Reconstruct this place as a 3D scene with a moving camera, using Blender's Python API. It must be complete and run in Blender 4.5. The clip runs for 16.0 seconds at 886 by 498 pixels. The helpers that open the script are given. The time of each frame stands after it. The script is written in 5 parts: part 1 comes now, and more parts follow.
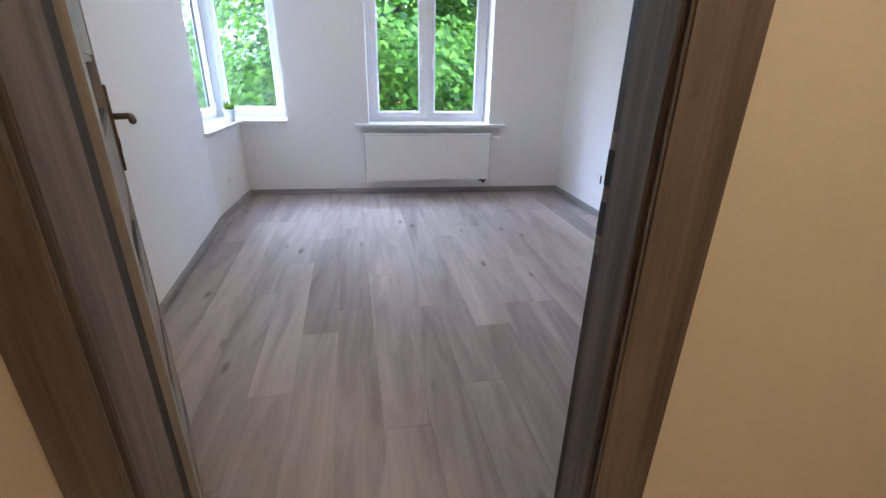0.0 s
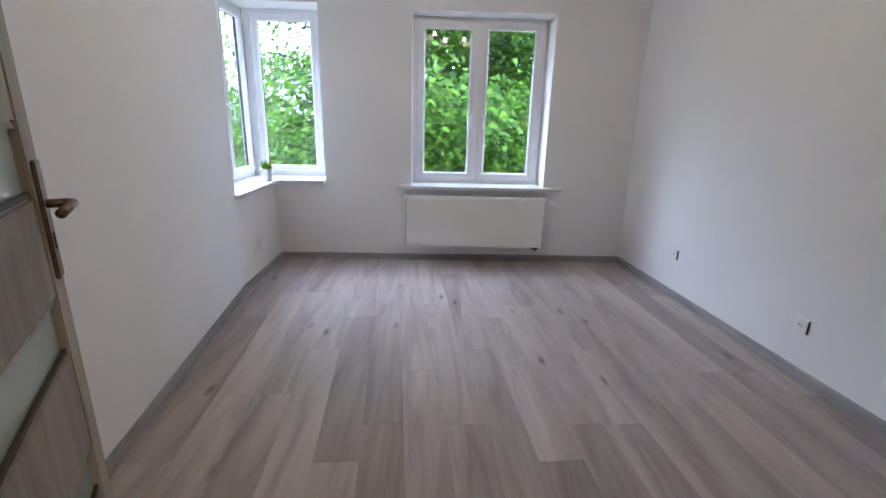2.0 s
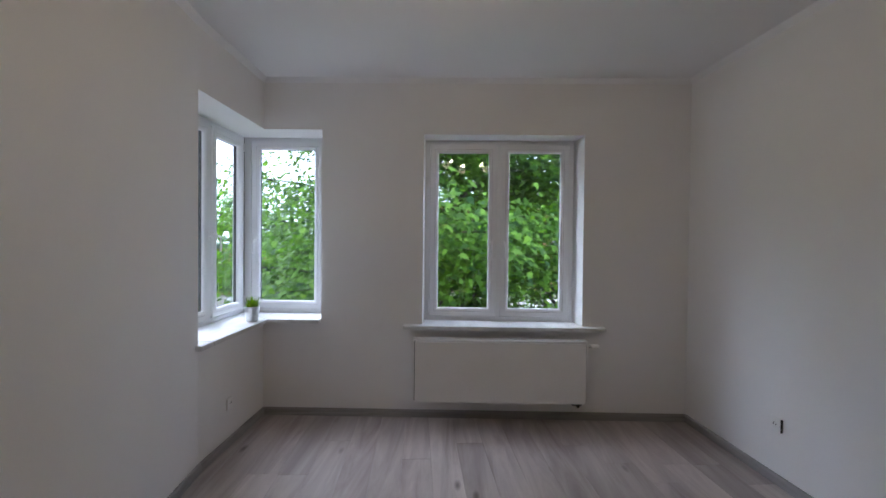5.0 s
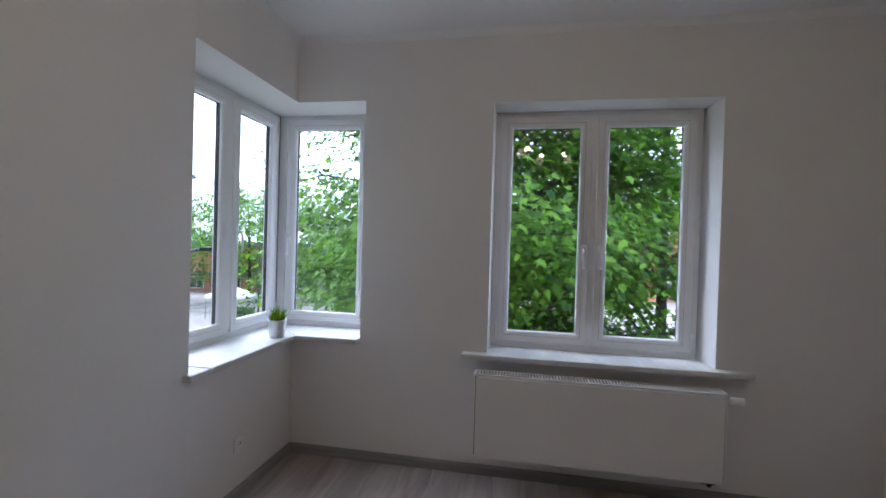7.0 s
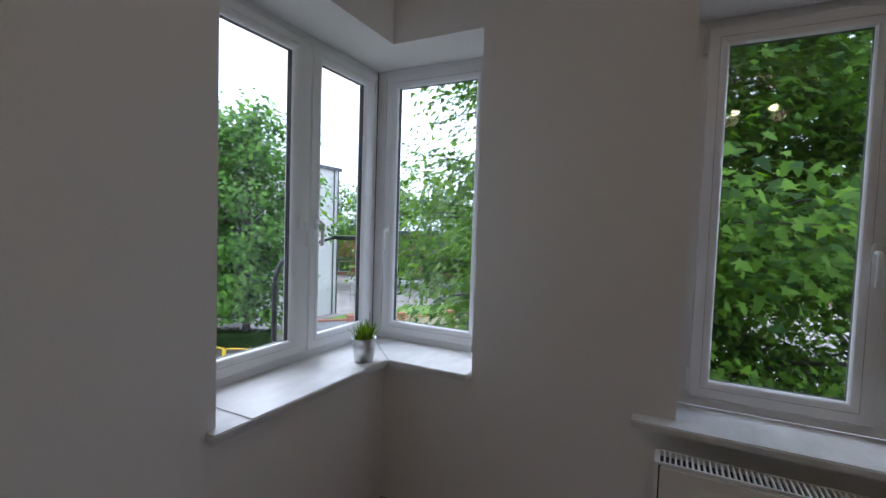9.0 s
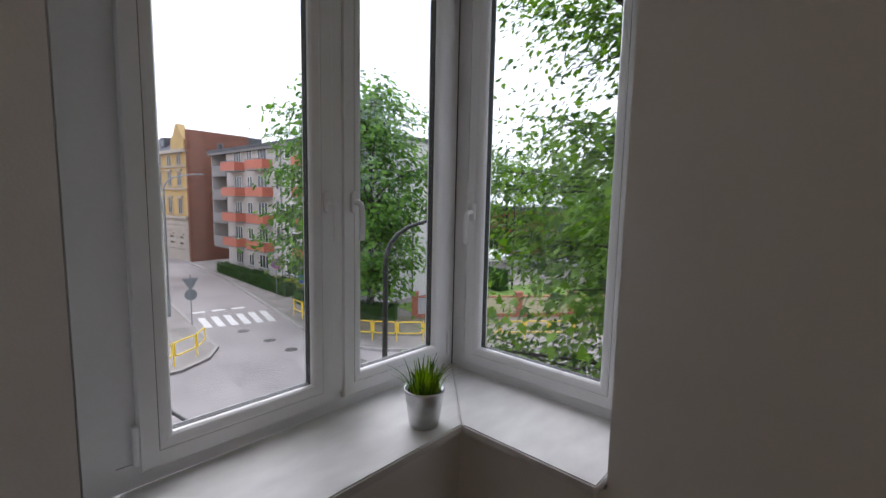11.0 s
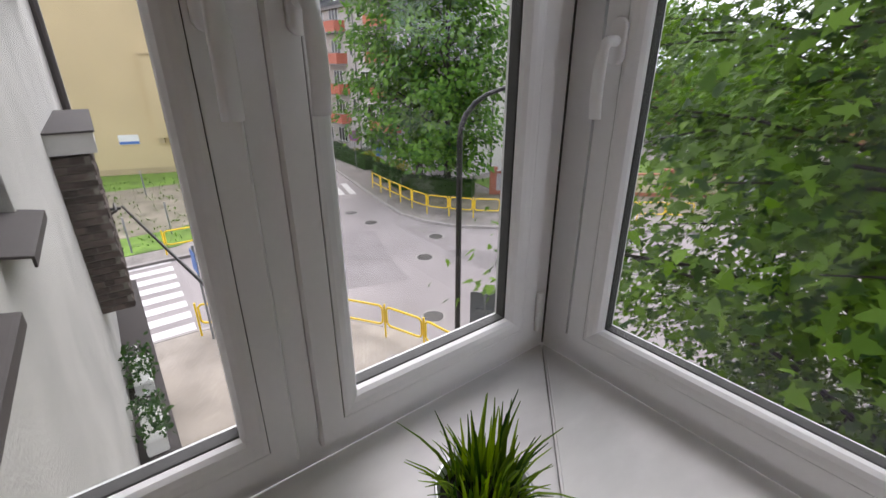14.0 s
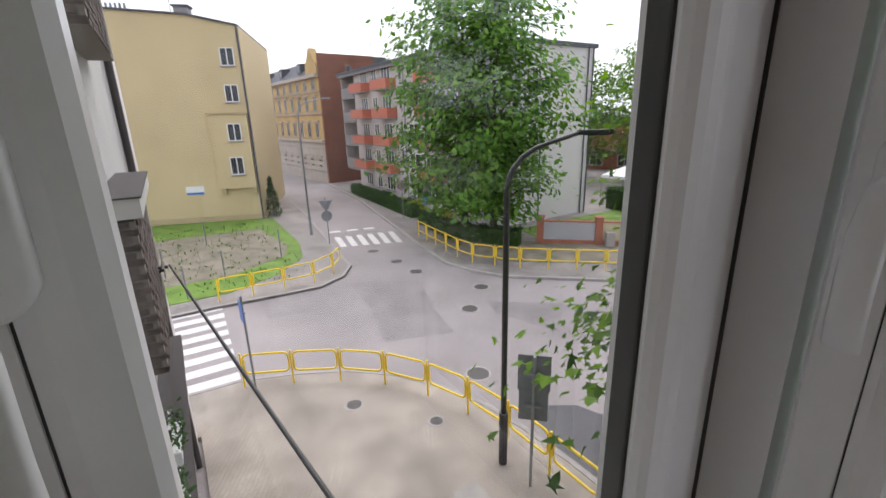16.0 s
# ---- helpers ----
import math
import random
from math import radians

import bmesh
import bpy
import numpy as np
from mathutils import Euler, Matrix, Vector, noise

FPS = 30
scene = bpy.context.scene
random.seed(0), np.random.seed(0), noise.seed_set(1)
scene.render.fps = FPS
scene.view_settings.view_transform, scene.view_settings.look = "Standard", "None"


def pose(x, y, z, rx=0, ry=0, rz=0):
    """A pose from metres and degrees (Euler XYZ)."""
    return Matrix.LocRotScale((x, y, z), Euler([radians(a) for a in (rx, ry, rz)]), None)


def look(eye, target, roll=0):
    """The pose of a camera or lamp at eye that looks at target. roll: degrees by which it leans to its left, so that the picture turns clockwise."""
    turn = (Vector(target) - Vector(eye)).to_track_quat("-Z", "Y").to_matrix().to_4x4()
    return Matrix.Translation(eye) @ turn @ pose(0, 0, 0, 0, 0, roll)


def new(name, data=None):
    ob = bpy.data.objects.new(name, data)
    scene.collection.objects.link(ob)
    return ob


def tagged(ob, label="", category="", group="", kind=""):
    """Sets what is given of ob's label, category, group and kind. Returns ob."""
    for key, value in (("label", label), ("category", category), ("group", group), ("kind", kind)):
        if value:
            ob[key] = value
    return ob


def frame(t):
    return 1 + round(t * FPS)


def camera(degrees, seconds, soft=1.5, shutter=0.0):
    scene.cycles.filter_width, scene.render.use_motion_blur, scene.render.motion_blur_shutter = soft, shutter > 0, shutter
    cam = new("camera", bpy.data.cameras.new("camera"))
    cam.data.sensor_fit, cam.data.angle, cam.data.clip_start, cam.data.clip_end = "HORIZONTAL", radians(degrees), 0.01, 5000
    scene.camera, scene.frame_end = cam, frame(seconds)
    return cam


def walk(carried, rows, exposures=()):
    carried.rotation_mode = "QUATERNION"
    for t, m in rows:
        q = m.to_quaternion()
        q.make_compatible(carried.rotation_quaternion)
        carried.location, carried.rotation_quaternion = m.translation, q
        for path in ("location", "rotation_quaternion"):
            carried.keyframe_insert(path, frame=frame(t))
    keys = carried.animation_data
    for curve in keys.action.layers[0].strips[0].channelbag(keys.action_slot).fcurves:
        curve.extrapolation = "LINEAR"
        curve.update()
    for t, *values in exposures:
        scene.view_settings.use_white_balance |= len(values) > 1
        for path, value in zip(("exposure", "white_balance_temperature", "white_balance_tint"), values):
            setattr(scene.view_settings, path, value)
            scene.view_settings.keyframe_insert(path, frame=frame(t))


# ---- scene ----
cam = camera(90.2, 16.0)
PATH = [
    (0, (1.456, -4.797, 1.312), (1.697, -2.965, 0.546), 1.1),
    (0.5, (1.468, -4.728, 1.318), (1.59, -2.865, 0.601), 1.1),
    (1, (1.456, -4.555, 1.326), (1.559, -2.669, 0.666), 1.2),
    (1.5, (1.439, -4.419, 1.339), (1.521, -2.511, 0.743), 1.4),
    (2, (1.443, -4.256, 1.338), (1.514, -2.336, 0.784), 1.4),
    (2.5, (1.477, -4.088, 1.348), (1.527, -2.157, 0.83), 1.2),
    (3, (1.51, -3.978, 1.37), (1.529, -2.026, 0.937), 0.7),
    (3.5, (1.494, -3.851, 1.376), (1.511, -1.864, 1.149), 0.7),
    (4, (1.488, -3.774, 1.421), (1.517, -1.777, 1.318), 0.9),
    (6.5, (1.544, -2.914, 1.386), (1.271, -0.933, 1.371), 1.0),
    (7, (1.474, -2.689, 1.4), (1.122, -0.72, 1.376), 1.7),
    (7.5, (1.419, -2.472, 1.425), (0.989, -0.52, 1.363), 1.9),
    (8, (1.39, -2.222, 1.415), (0.797, -0.313, 1.358), 1.7),
    (8.5, (1.337, -2.033, 1.408), (0.551, -0.195, 1.332), 1.4),
    (9, (1.226, -1.811, 1.422), (0.319, -0.031, 1.327), 1.9),
    (9.5, (1.132, -1.632, 1.422), (0.155, 0.109, 1.312), 2.4),
    (10, (1.046, -1.426, 1.443), (-0.052, 0.24, 1.302), 2.3),
    (12.3, (0.544, -0.611, 1.44), (-0.962, 0.666, 1.122), 0.5),
    (12.5, (0.5, -0.563, 1.43), (-1.013, 0.697, 1.08), 0.6),
    (13, (0.436, -0.48, 1.386), (-1.086, 0.66, 0.765), 0.3),
    (13.5, (0.344, -0.437, 1.364), (-1.135, 0.668, 0.595), 0.4),
    (14, (0.24, -0.4, 1.368), (-1.226, 0.722, 0.599), -0.1),
    (14.5, (0.15, -0.337, 1.389), (-1.33, 0.807, 0.683), -0.5),
    (15, (0.061, -0.25, 1.408), (-1.446, 0.889, 0.751), -1.1),
    (15.5, (-0.022, -0.172, 1.409), (-1.6, 0.896, 0.798), -1.7),
    (16, (-0.106, -0.142, 1.455), (-1.743, 0.852, 0.88), -1.6),
]
EXPOSURES = [(0, 3.75, 4700, 14), (1.0, 3.85, 4800, 14), (2.0, 3.35, 4950, 14), (3.0, 2.8, 5100, 14), (4.0, 2.5, 5200, 14), (7.0, 2.15, 5150, 14), (8.0, 1.9, 5200, 14), (9.0, 1.5, 5350, 14), (10.0, 1.15, 5750, 15), (12.3, 0.76, 6100, 19), (13.3, 0.97, 6250, 19), (15.2, 1.0, 6400, 18), (16, 0.72, 6350, 18)]
walk(cam, [(t, look(eye, target, roll)) for t, eye, target, roll in PATH], EXPOSURES)

# ---- world and sun: overcast ----
world = bpy.data.worlds.new("overcast_sky")
scene.world = world
world.use_nodes = True
wn = world.node_tree
sky = wn.nodes.new("ShaderNodeTexSky")
sky.sky_type = 'NISHITA'
sky.sun_disc = False
sky.sun_elevation, sky.sun_rotation = radians(55), radians(-60)
sky.dust_density, sky.air_density = 4.0, 1.5
cloud = wn.nodes.new("ShaderNodeMixRGB")
cloud.inputs[0].default_value = 0.88
cloud.inputs[2].default_value = (6.2, 6.4, 6.9, 1)
wn.links.new(sky.outputs[0], cloud.inputs[1])
wn.links.new(cloud.outputs[0], wn.nodes["Background"].inputs[0])
wn.nodes["Background"].inputs[1].default_value = 0.155

sun = new("sun", bpy.data.lights.new("sun", 'SUN'))
sun.data.energy, sun.data.angle, sun.data.color = 1.4, radians(70), (1.0, 0.97, 0.92)
sun.matrix_basis = look((-30, 22, 50), (0, 0, 0))


# ---- materials ----
def nodes_of(name):
    m = bpy.data.materials.new(name)
    m.use_nodes = True
    t = m.node_tree
    return m, t, t.nodes["Principled BSDF"]


def mat(name, c, rough=0.6, var=0.12, scale=6.0, bump=0.1, fine=60.0, metal=0.0, stretch=(1, 1, 1), c2=None, per_object=0.0):
    """A painted or natural surface: base colour, broad stains, fine grain and relief."""
    m, t, b = nodes_of(name)
    geo = t.nodes.new("ShaderNodeNewGeometry")
    mp = t.nodes.new("ShaderNodeMapping")
    mp.inputs["Scale"].default_value = stretch
    t.links.new(geo.outputs["Position"], mp.inputs[0])
    n1 = t.nodes.new("ShaderNodeTexNoise")
    n1.inputs["Scale"].default_value, n1.inputs["Detail"].default_value = scale, 6
    n2 = t.nodes.new("ShaderNodeTexNoise")
    n2.inputs["Scale"].default_value, n2.inputs["Detail"].default_value = fine, 4
    t.links.new(mp.outputs[0], n1.inputs[0])
    t.links.new(mp.outputs[0], n2.inputs[0])
    ramp = t.nodes.new("ShaderNodeValToRGB")
    a = [max(0, v * (1 - 1.6 * var)) for v in c]
    z = c2 or [min(1, v * (1 + var)) for v in c]
    ramp.color_ramp.elements[0].position, ramp.color_ramp.elements[1].position = 0.32, 0.66
    ramp.color_ramp.elements[0].color, ramp.color_ramp.elements[1].color = (*a, 1), (*z, 1)
    mix = t.nodes.new("ShaderNodeMath")
    mix.operation = 'MULTIPLY_ADD'
    mix.inputs[1].default_value, mix.inputs[2].default_value = 0.35, 0.0
    add = t.nodes.new("ShaderNodeMath")
    add.operation = 'MULTIPLY_ADD'
    add.inputs[1].default_value = 0.65
    t.links.new(n2.outputs[0], mix.inputs[0])
    t.links.new(n1.outputs[0], add.inputs[0])
    t.links.new(mix.outputs[0], add.inputs[2])
    t.links.new(add.outputs[0], ramp.inputs[0])
    colour = ramp.outputs[0]
    if per_object:
        info = t.nodes.new("ShaderNodeObjectInfo")
        hsv = t.nodes.new("ShaderNodeHueSaturation")
        val = t.nodes.new("ShaderNodeMapRange")
        val.inputs[3].default_value, val.inputs[4].default_value = 1 - per_object, 1 + per_object
        t.links.new(info.outputs["Random"], val.inputs[0])
        t.links.new(val.outputs[0], hsv.inputs["Value"])
        t.links.new(colour, hsv.inputs["Color"])
        colour = hsv.outputs[0]
    t.links.new(colour, b.inputs["Base Color"])
    b.inputs["Roughness"].default_value, b.inputs["Metallic"].default_value = rough, metal
    if bump:
        bp = t.nodes.new("ShaderNodeBump")
        bp.inputs["Strength"].default_value, bp.inputs["Distance"].default_value = bump, 0.01
        t.links.new(n2.outputs[0], bp.inputs["Height"])
        t.links.new(bp.outputs[0], b.inputs["Normal"])
    return m


def wood(name, dark, light, along, rough=0.45, per_object=0.12, knots=True, gx=16.0, gy=1.1):
    """Wood print: long streaks along one axis, fine pores and knots."""
    m, t, b = nodes_of(name)
    geo = t.nodes.new("ShaderNodeNewGeometry")
    info = t.nodes.new("ShaderNodeObjectInfo")
    off = t.nodes.new("ShaderNodeVectorMath")
    off.operation = 'MULTIPLY_ADD'
    off.inputs[1].default_value = (37, 23, 11)
    t.links.new(info.outputs["Random"], off.inputs[0])
    t.links.new(geo.outputs["Position"], off.inputs[2])
    mp = t.nodes.new("ShaderNodeMapping")
    mp.inputs["Scale"].default_value = [gy if i == along else gx for i in range(3)]
    t.links.new(off.outputs[0], mp.inputs[0])
    n1 = t.nodes.new("ShaderNodeTexNoise")
    n1.inputs["Scale"].default_value, n1.inputs["Detail"].default_value, n1.inputs["Distortion"].default_value = 1.0, 8, 0.9
    n1.inputs["Roughness"].default_value = 0.62
    t.links.new(mp.outputs[0], n1.inputs[0])
    n2 = t.nodes.new("ShaderNodeTexNoise")
    n2.inputs["Scale"].default_value, n2.inputs["Detail"].default_value = 0.28, 3
    t.links.new(mp.outputs[0], n2.inputs[0])
    sm = t.nodes.new("ShaderNodeMath")
    sm.operation = 'MULTIPLY_ADD'
    sm.inputs[1].default_value = 0.6
    t.links.new(n1.outputs[0], sm.inputs[0])
    half = t.nodes.new("ShaderNodeMath")
    half.operation = 'MULTIPLY'
    half.inputs[1].default_value = 0.4
    t.links.new(n2.outputs[0], half.inputs[0])
    t.links.new(half.outputs[0], sm.inputs[2])
    ramp = t.nodes.new("ShaderNodeValToRGB")
    ramp.color_ramp.elements[0].position, ramp.color_ramp.elements[1].position = 0.34, 0.64
    ramp.color_ramp.elements[0].color, ramp.color_ramp.elements[1].color = (*dark, 1), (*light, 1)
    t.links.new(sm.outputs[0], ramp.inputs[0])
    colour = ramp.outputs[0]
    if knots:
        mp2 = t.nodes.new("ShaderNodeMapping")
        mp2.inputs["Scale"].default_value = [1.6 if i == along else 4.5 for i in range(3)]
        t.links.new(off.outputs[0], mp2.inputs[0])
        vo = t.nodes.new("ShaderNodeTexVoronoi")
        vo.inputs["Scale"].default_value = 1.0
        t.links.new(mp2.outputs[0], vo.inputs[0])
        kr = t.nodes.new("ShaderNodeMapRange")
        kr.inputs[1].default_value, kr.inputs[2].default_value = 0.03, 0.11
        kr.inputs[3].default_value, kr.inputs[4].default_value = 0.75, 0.0
        t.links.new(vo.outputs["Distance"], kr.inputs[0])
        kc = t.nodes.new("ShaderNodeMixRGB")
        kc.inputs[2].default_value = (dark[0] * 0.35, dark[1] * 0.33, dark[2] * 0.32, 1)
        t.links.new(kr.outputs[0], kc.inputs[0])
        t.links.new(colour, kc.inputs[1])
        colour = kc.outputs[0]
    hsv = t.nodes.new("ShaderNodeHueSaturation")
    val = t.nodes.new("ShaderNodeMapRange")
    val.inputs[3].default_value, val.inputs[4].default_value = 1 - per_object, 1 + per_object
    t.links.new(info.outputs["Random"], val.inputs[0])
    t.links.new(val.outputs[0], hsv.inputs["Value"])
    t.links.new(colour, hsv.inputs["Color"])
    t.links.new(hsv.outputs[0], b.inputs["Base Color"])
    b.inputs["Roughness"].default_value = rough
    b.inputs["Specular IOR Level"].default_value = 0.32
    bp = t.nodes.new("ShaderNodeBump")
    bp.inputs["Strength"].default_value, bp.inputs["Distance"].default_value = 0.12, 0.004
    t.links.new(n1.outputs[0], bp.inputs["Height"])
    t.links.new(bp.outputs[0], b.inputs["Normal"])
    return m


def leaf_mat(name, dark, light):
    m, t, b = nodes_of(name)
    geo = t.nodes.new("ShaderNodeNewGeometry")
    ramp = t.nodes.new("ShaderNodeValToRGB")
    ramp.color_ramp.elements[0].color, ramp.color_ramp.elements[1].color = (*dark, 1), (*light, 1)
    t.links.new(geo.outputs["Random Per Island"], ramp.inputs[0])
    t.links.new(ramp.outputs[0], b.inputs["Base Color"])
    b.inputs["Roughness"].default_value = 0.65
    b.inputs["Specular IOR Level"].default_value = 0.25
    tr = t.nodes.new("ShaderNodeBsdfTranslucent")
    bright = t.nodes.new("ShaderNodeHueSaturation")
    bright.inputs["Value"].default_value, bright.inputs["Saturation"].default_value = 1.5, 1.1
    t.links.new(ramp.outputs[0], bright.inputs["Color"])
    t.links.new(bright.outputs[0], tr.inputs[0])
    mx = t.nodes.new("ShaderNodeMixShader")
    mx.inputs[0].default_value = 0.4
    t.links.new(b.outputs[0], mx.inputs[1])
    t.links.new(tr.outputs[0], mx.inputs[2])
    t.links.new(mx.outputs[0], t.nodes["Material Output"].inputs[0])
    return m


def glass_mat():
    m, t, b = nodes_of("window_glass")
    clear = t.nodes.new("ShaderNodeBsdfTransparent")
    clear.inputs[0].default_value = (0.97, 0.985, 0.975, 1)
    gloss = t.nodes.new("ShaderNodeBsdfGlossy")
    gloss.inputs["Roughness"].default_value = 0.01
    face = t.nodes.new("ShaderNodeLayerWeight")
    pw = t.nodes.new("ShaderNodeMath")
    pw.operation = 'POWER'
    pw.inputs[1].default_value = 4.5
    t.links.new(face.outputs["Facing"], pw.inputs[0])
    fr = t.nodes.new("ShaderNodeMath")
    fr.operation = 'MULTIPLY_ADD'
    fr.inputs[1].default_value, fr.inputs[2].default_value = 0.6, 0.035
    t.links.new(pw.outputs[0], fr.inputs[0])
    mx = t.nodes.new("ShaderNodeMixShader")
    t.links.new(fr.outputs[0], mx.inputs[0])
    t.links.new(clear.outputs[0], mx.inputs[1])
    t.links.new(gloss.outputs[0], mx.inputs[2])
    t.links.new(mx.outputs[0], t.nodes["Material Output"].inputs[0])
    return m


def glow(name, c, power):
    m, t, b = nodes_of(name)
    b.inputs["Emission Color"].default_value, b.inputs["Emission Strength"].default_value = (*c, 1), power
    return m


def paving(name, c1, c2, joint, w, h, rot=0.0, bump=0.5):
    """Small rectangular paving blocks."""
    m, t, b = nodes_of(name)
    geo = t.nodes.new("ShaderNodeNewGeometry")
    mp = t.nodes.new("ShaderNodeMapping")
    mp.inputs["Rotation"].default_value = (0, 0, rot)
    t.links.new(geo.outputs["Position"], mp.inputs[0])
    br = t.nodes.new("ShaderNodeTexBrick")
    br.inputs["Scale"].default_value, br.inputs["Brick Width"].default_value, br.inputs["Row Height"].default_value = 1, w, h
    br.inputs["Mortar Size"].default_value = 0.008
    br.inputs["Color1"].default_value, br.inputs["Color2"].default_value, br.inputs["Mortar"].default_value = (*c1, 1), (*c2, 1), (*joint, 1)
    t.links.new(mp.outputs[0], br.inputs[0])
    n = t.nodes.new("ShaderNodeTexNoise")
    n.inputs["Scale"].default_value, n.inputs["Detail"].default_value = 0.7, 5
    t.links.new(geo.outputs["Position"], n.inputs[0])
    hs = t.nodes.new("ShaderNodeHueSaturation")
    vr = t.nodes.new("ShaderNodeMapRange")
    vr.inputs[1].default_value, vr.inputs[2].default_value, vr.inputs[3].default_value, vr.inputs[4].default_value = 0.3, 0.7, 0.65, 1.25
    t.links.new(n.outputs[0], vr.inputs[0])
    t.links.new(vr.outputs[0], hs.inputs["Value"])
    t.links.new(br.outputs[0], hs.inputs["Color"])
    t.links.new(hs.outputs[0], b.inputs["Base Color"])
    b.inputs["Roughness"].default_value = 0.85
    bp = t.nodes.new("ShaderNodeBump")
    bp.inputs["Strength"].default_value, bp.inputs["Distance"].default_value = bump, 0.01
    bp.invert = True
    t.links.new(br.outputs["Fac"], bp.inputs["Height"])
    t.links.new(bp.outputs[0], b.inputs["Normal"])
    return m


WALL = mat("white_wall_paint", (0.84, 0.825, 0.815), 0.75, 0.02, 1.5, 0.06, 220)
CEIL = mat("white_ceiling_paint", (0.86, 0.855, 0.86), 0.85, 0.015, 1.2, 0.05, 200)
HALL = mat("hall_wall_paint", (0.80, 0.72, 0.56), 0.7, 0.03, 1.5, 0.06, 200)
PVC = mat("white_pvc", (0.84, 0.84, 0.85), 0.28, 0.02, 4, 0.0, 90)
GASKET = mat("black_gasket", (0.05, 0.05, 0.05), 0.6, 0.1, 20, 0.0)
CHROME = mat("chrome", (0.8, 0.8, 0.8), 0.15, 0.05, 20, 0.0, metal=1.0)
ENAMEL = mat("white_enamel", (0.86, 0.85, 0.83), 0.32, 0.02, 3, 0.0)
SLOT = mat("dark_slot", (0.03, 0.03, 0.03), 0.7, 0.1, 20, 0.0)
SILL = mat("white_marble_tile", (0.72, 0.71, 0.70), 0.48, 0.10, 7, 0.0, 14, stretch=(1.0, 0.45, 1.0))
SILL_EDGE = mat("sill_edge", (0.62, 0.60, 0.58), 0.5, 0.10, 20, 0.05)
PLANK = wood("grey_oak_laminate", (0.27, 0.222, 0.205), (0.52, 0.455, 0.425), 1, 0.46, 0.13, True, 9.0, 0.9)
BASE = wood("baseboard_wood", (0.20, 0.19, 0.185), (0.38, 0.36, 0.35), 1, 0.5, 0.05, False)
BASEX = wood("baseboard_wood_x", (0.20, 0.19, 0.185), (0.38, 0.36, 0.35), 0, 0.5, 0.05, False)
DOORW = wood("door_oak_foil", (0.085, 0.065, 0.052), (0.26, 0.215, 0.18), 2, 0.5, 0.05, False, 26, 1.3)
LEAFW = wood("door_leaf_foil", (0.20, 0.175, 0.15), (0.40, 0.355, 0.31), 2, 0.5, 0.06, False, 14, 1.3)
DOOREDGE = mat("dark_door_edge", (0.045, 0.034, 0.027), 0.5, 0.2, 12, 0.05, stretch=(6, 6, 0.5))
SATIN = mat("satin_glass", (0.42, 0.47, 0.44), 0.025, 0.03, 3, 0.0)
BRONZE = mat("antique_brass", (0.20, 0.145, 0.10), 0.32, 0.2, 30, 0.02, metal=0.9)
STEEL = mat("dull_steel", (0.45, 0.45, 0.45), 0.35, 0.1, 25, 0.02, metal=0.9)
GLASS = glass_mat()
BULB = glow("lit_bulb", (1.0, 0.72, 0.38), 14.0)
BLACK = mat("black_metal", (0.02, 0.02, 0.02), 0.45, 0.2, 20, 0.02)
TIN = mat("galvanised_pot", (0.62, 0.63, 0.64), 0.3, 0.12, 18, 0.04, metal=0.85)
SOIL = mat("dark_soil", (0.015, 0.013, 0.01), 0.9, 0.3, 40, 0.4)
BLADE = leaf_mat("grass_blades", (0.015, 0.05, 0.006), (0.20, 0.31, 0.025))

ASPHALT = mat("worn_asphalt", (0.30, 0.265, 0.258), 0.85, 0.16, 0.35, 0.25, 14)
PATCH = mat("asphalt_patch", (0.25, 0.222, 0.218), 0.85, 0.14, 0.8, 0.25, 16)
PAVE = paving("paving_blocks", (0.38, 0.33, 0.28), (0.345, 0.30, 0.255), (0.29, 0.25, 0.21), 0.2, 0.1, 0.5, 0.2)
SLAB = paving("paving_slabs", (0.30, 0.265, 0.245), (0.26, 0.235, 0.215), (0.15, 0.13, 0.12), 0.35, 0.35, 0.15, 0.3)
KERB = mat("concrete_kerb", (0.36, 0.33, 0.31), 0.85, 0.15, 3, 0.2)
MARK = mat("road_paint", (0.66, 0.63, 0.61), 0.7, 0.15, 5, 0.1, 30)
IRON = mat("cast_iron", (0.085, 0.075, 0.07), 0.6, 0.25, 30, 0.3)
YELLOW = mat("yellow_paint", (0.85, 0.58, 0.02), 0.4, 0.10, 9, 0.03)
SIGNGREY = mat("sign_back", (0.16, 0.17, 0.18), 0.5, 0.1, 6, 0.02)
POLE = mat("galvanised_pole", (0.25, 0.26, 0.27), 0.5, 0.15, 10, 0.02, metal=0.4)
GRASS = mat("lawn", (0.11, 0.20, 0.03), 0.9, 0.4, 1.5, 0.6, 25, c2=(0.20, 0.34, 0.05))
SPARSE = mat("sparse_lawn", (0.22, 0.20, 0.12), 0.9, 0.35, 1.2, 0.5, 9, c2=(0.30, 0.26, 0.20))
OCHRE = mat("ochre_render", (0.55, 0.44, 0.25), 0.85, 0.06, 0.4, 0.15, 20)
OCHRE_D = mat("ochre_render_trim", (0.43, 0.34, 0.20), 0.85, 0.08, 1.0, 0.1, 20)
TENEMENT = mat("old_ochre_plaster", (0.50, 0.34, 0.14), 0.85, 0.18, 0.8, 0.2, 9)
STONE = mat("pale_stone_plaster", (0.42, 0.37, 0.32), 0.85, 0.15, 1.0, 0.2, 9)
BRICKW = mat("red_brick_wall", (0.20, 0.085, 0.055), 0.9, 0.30, 0.9, 0.4, 8, stretch=(1, 1, 3))
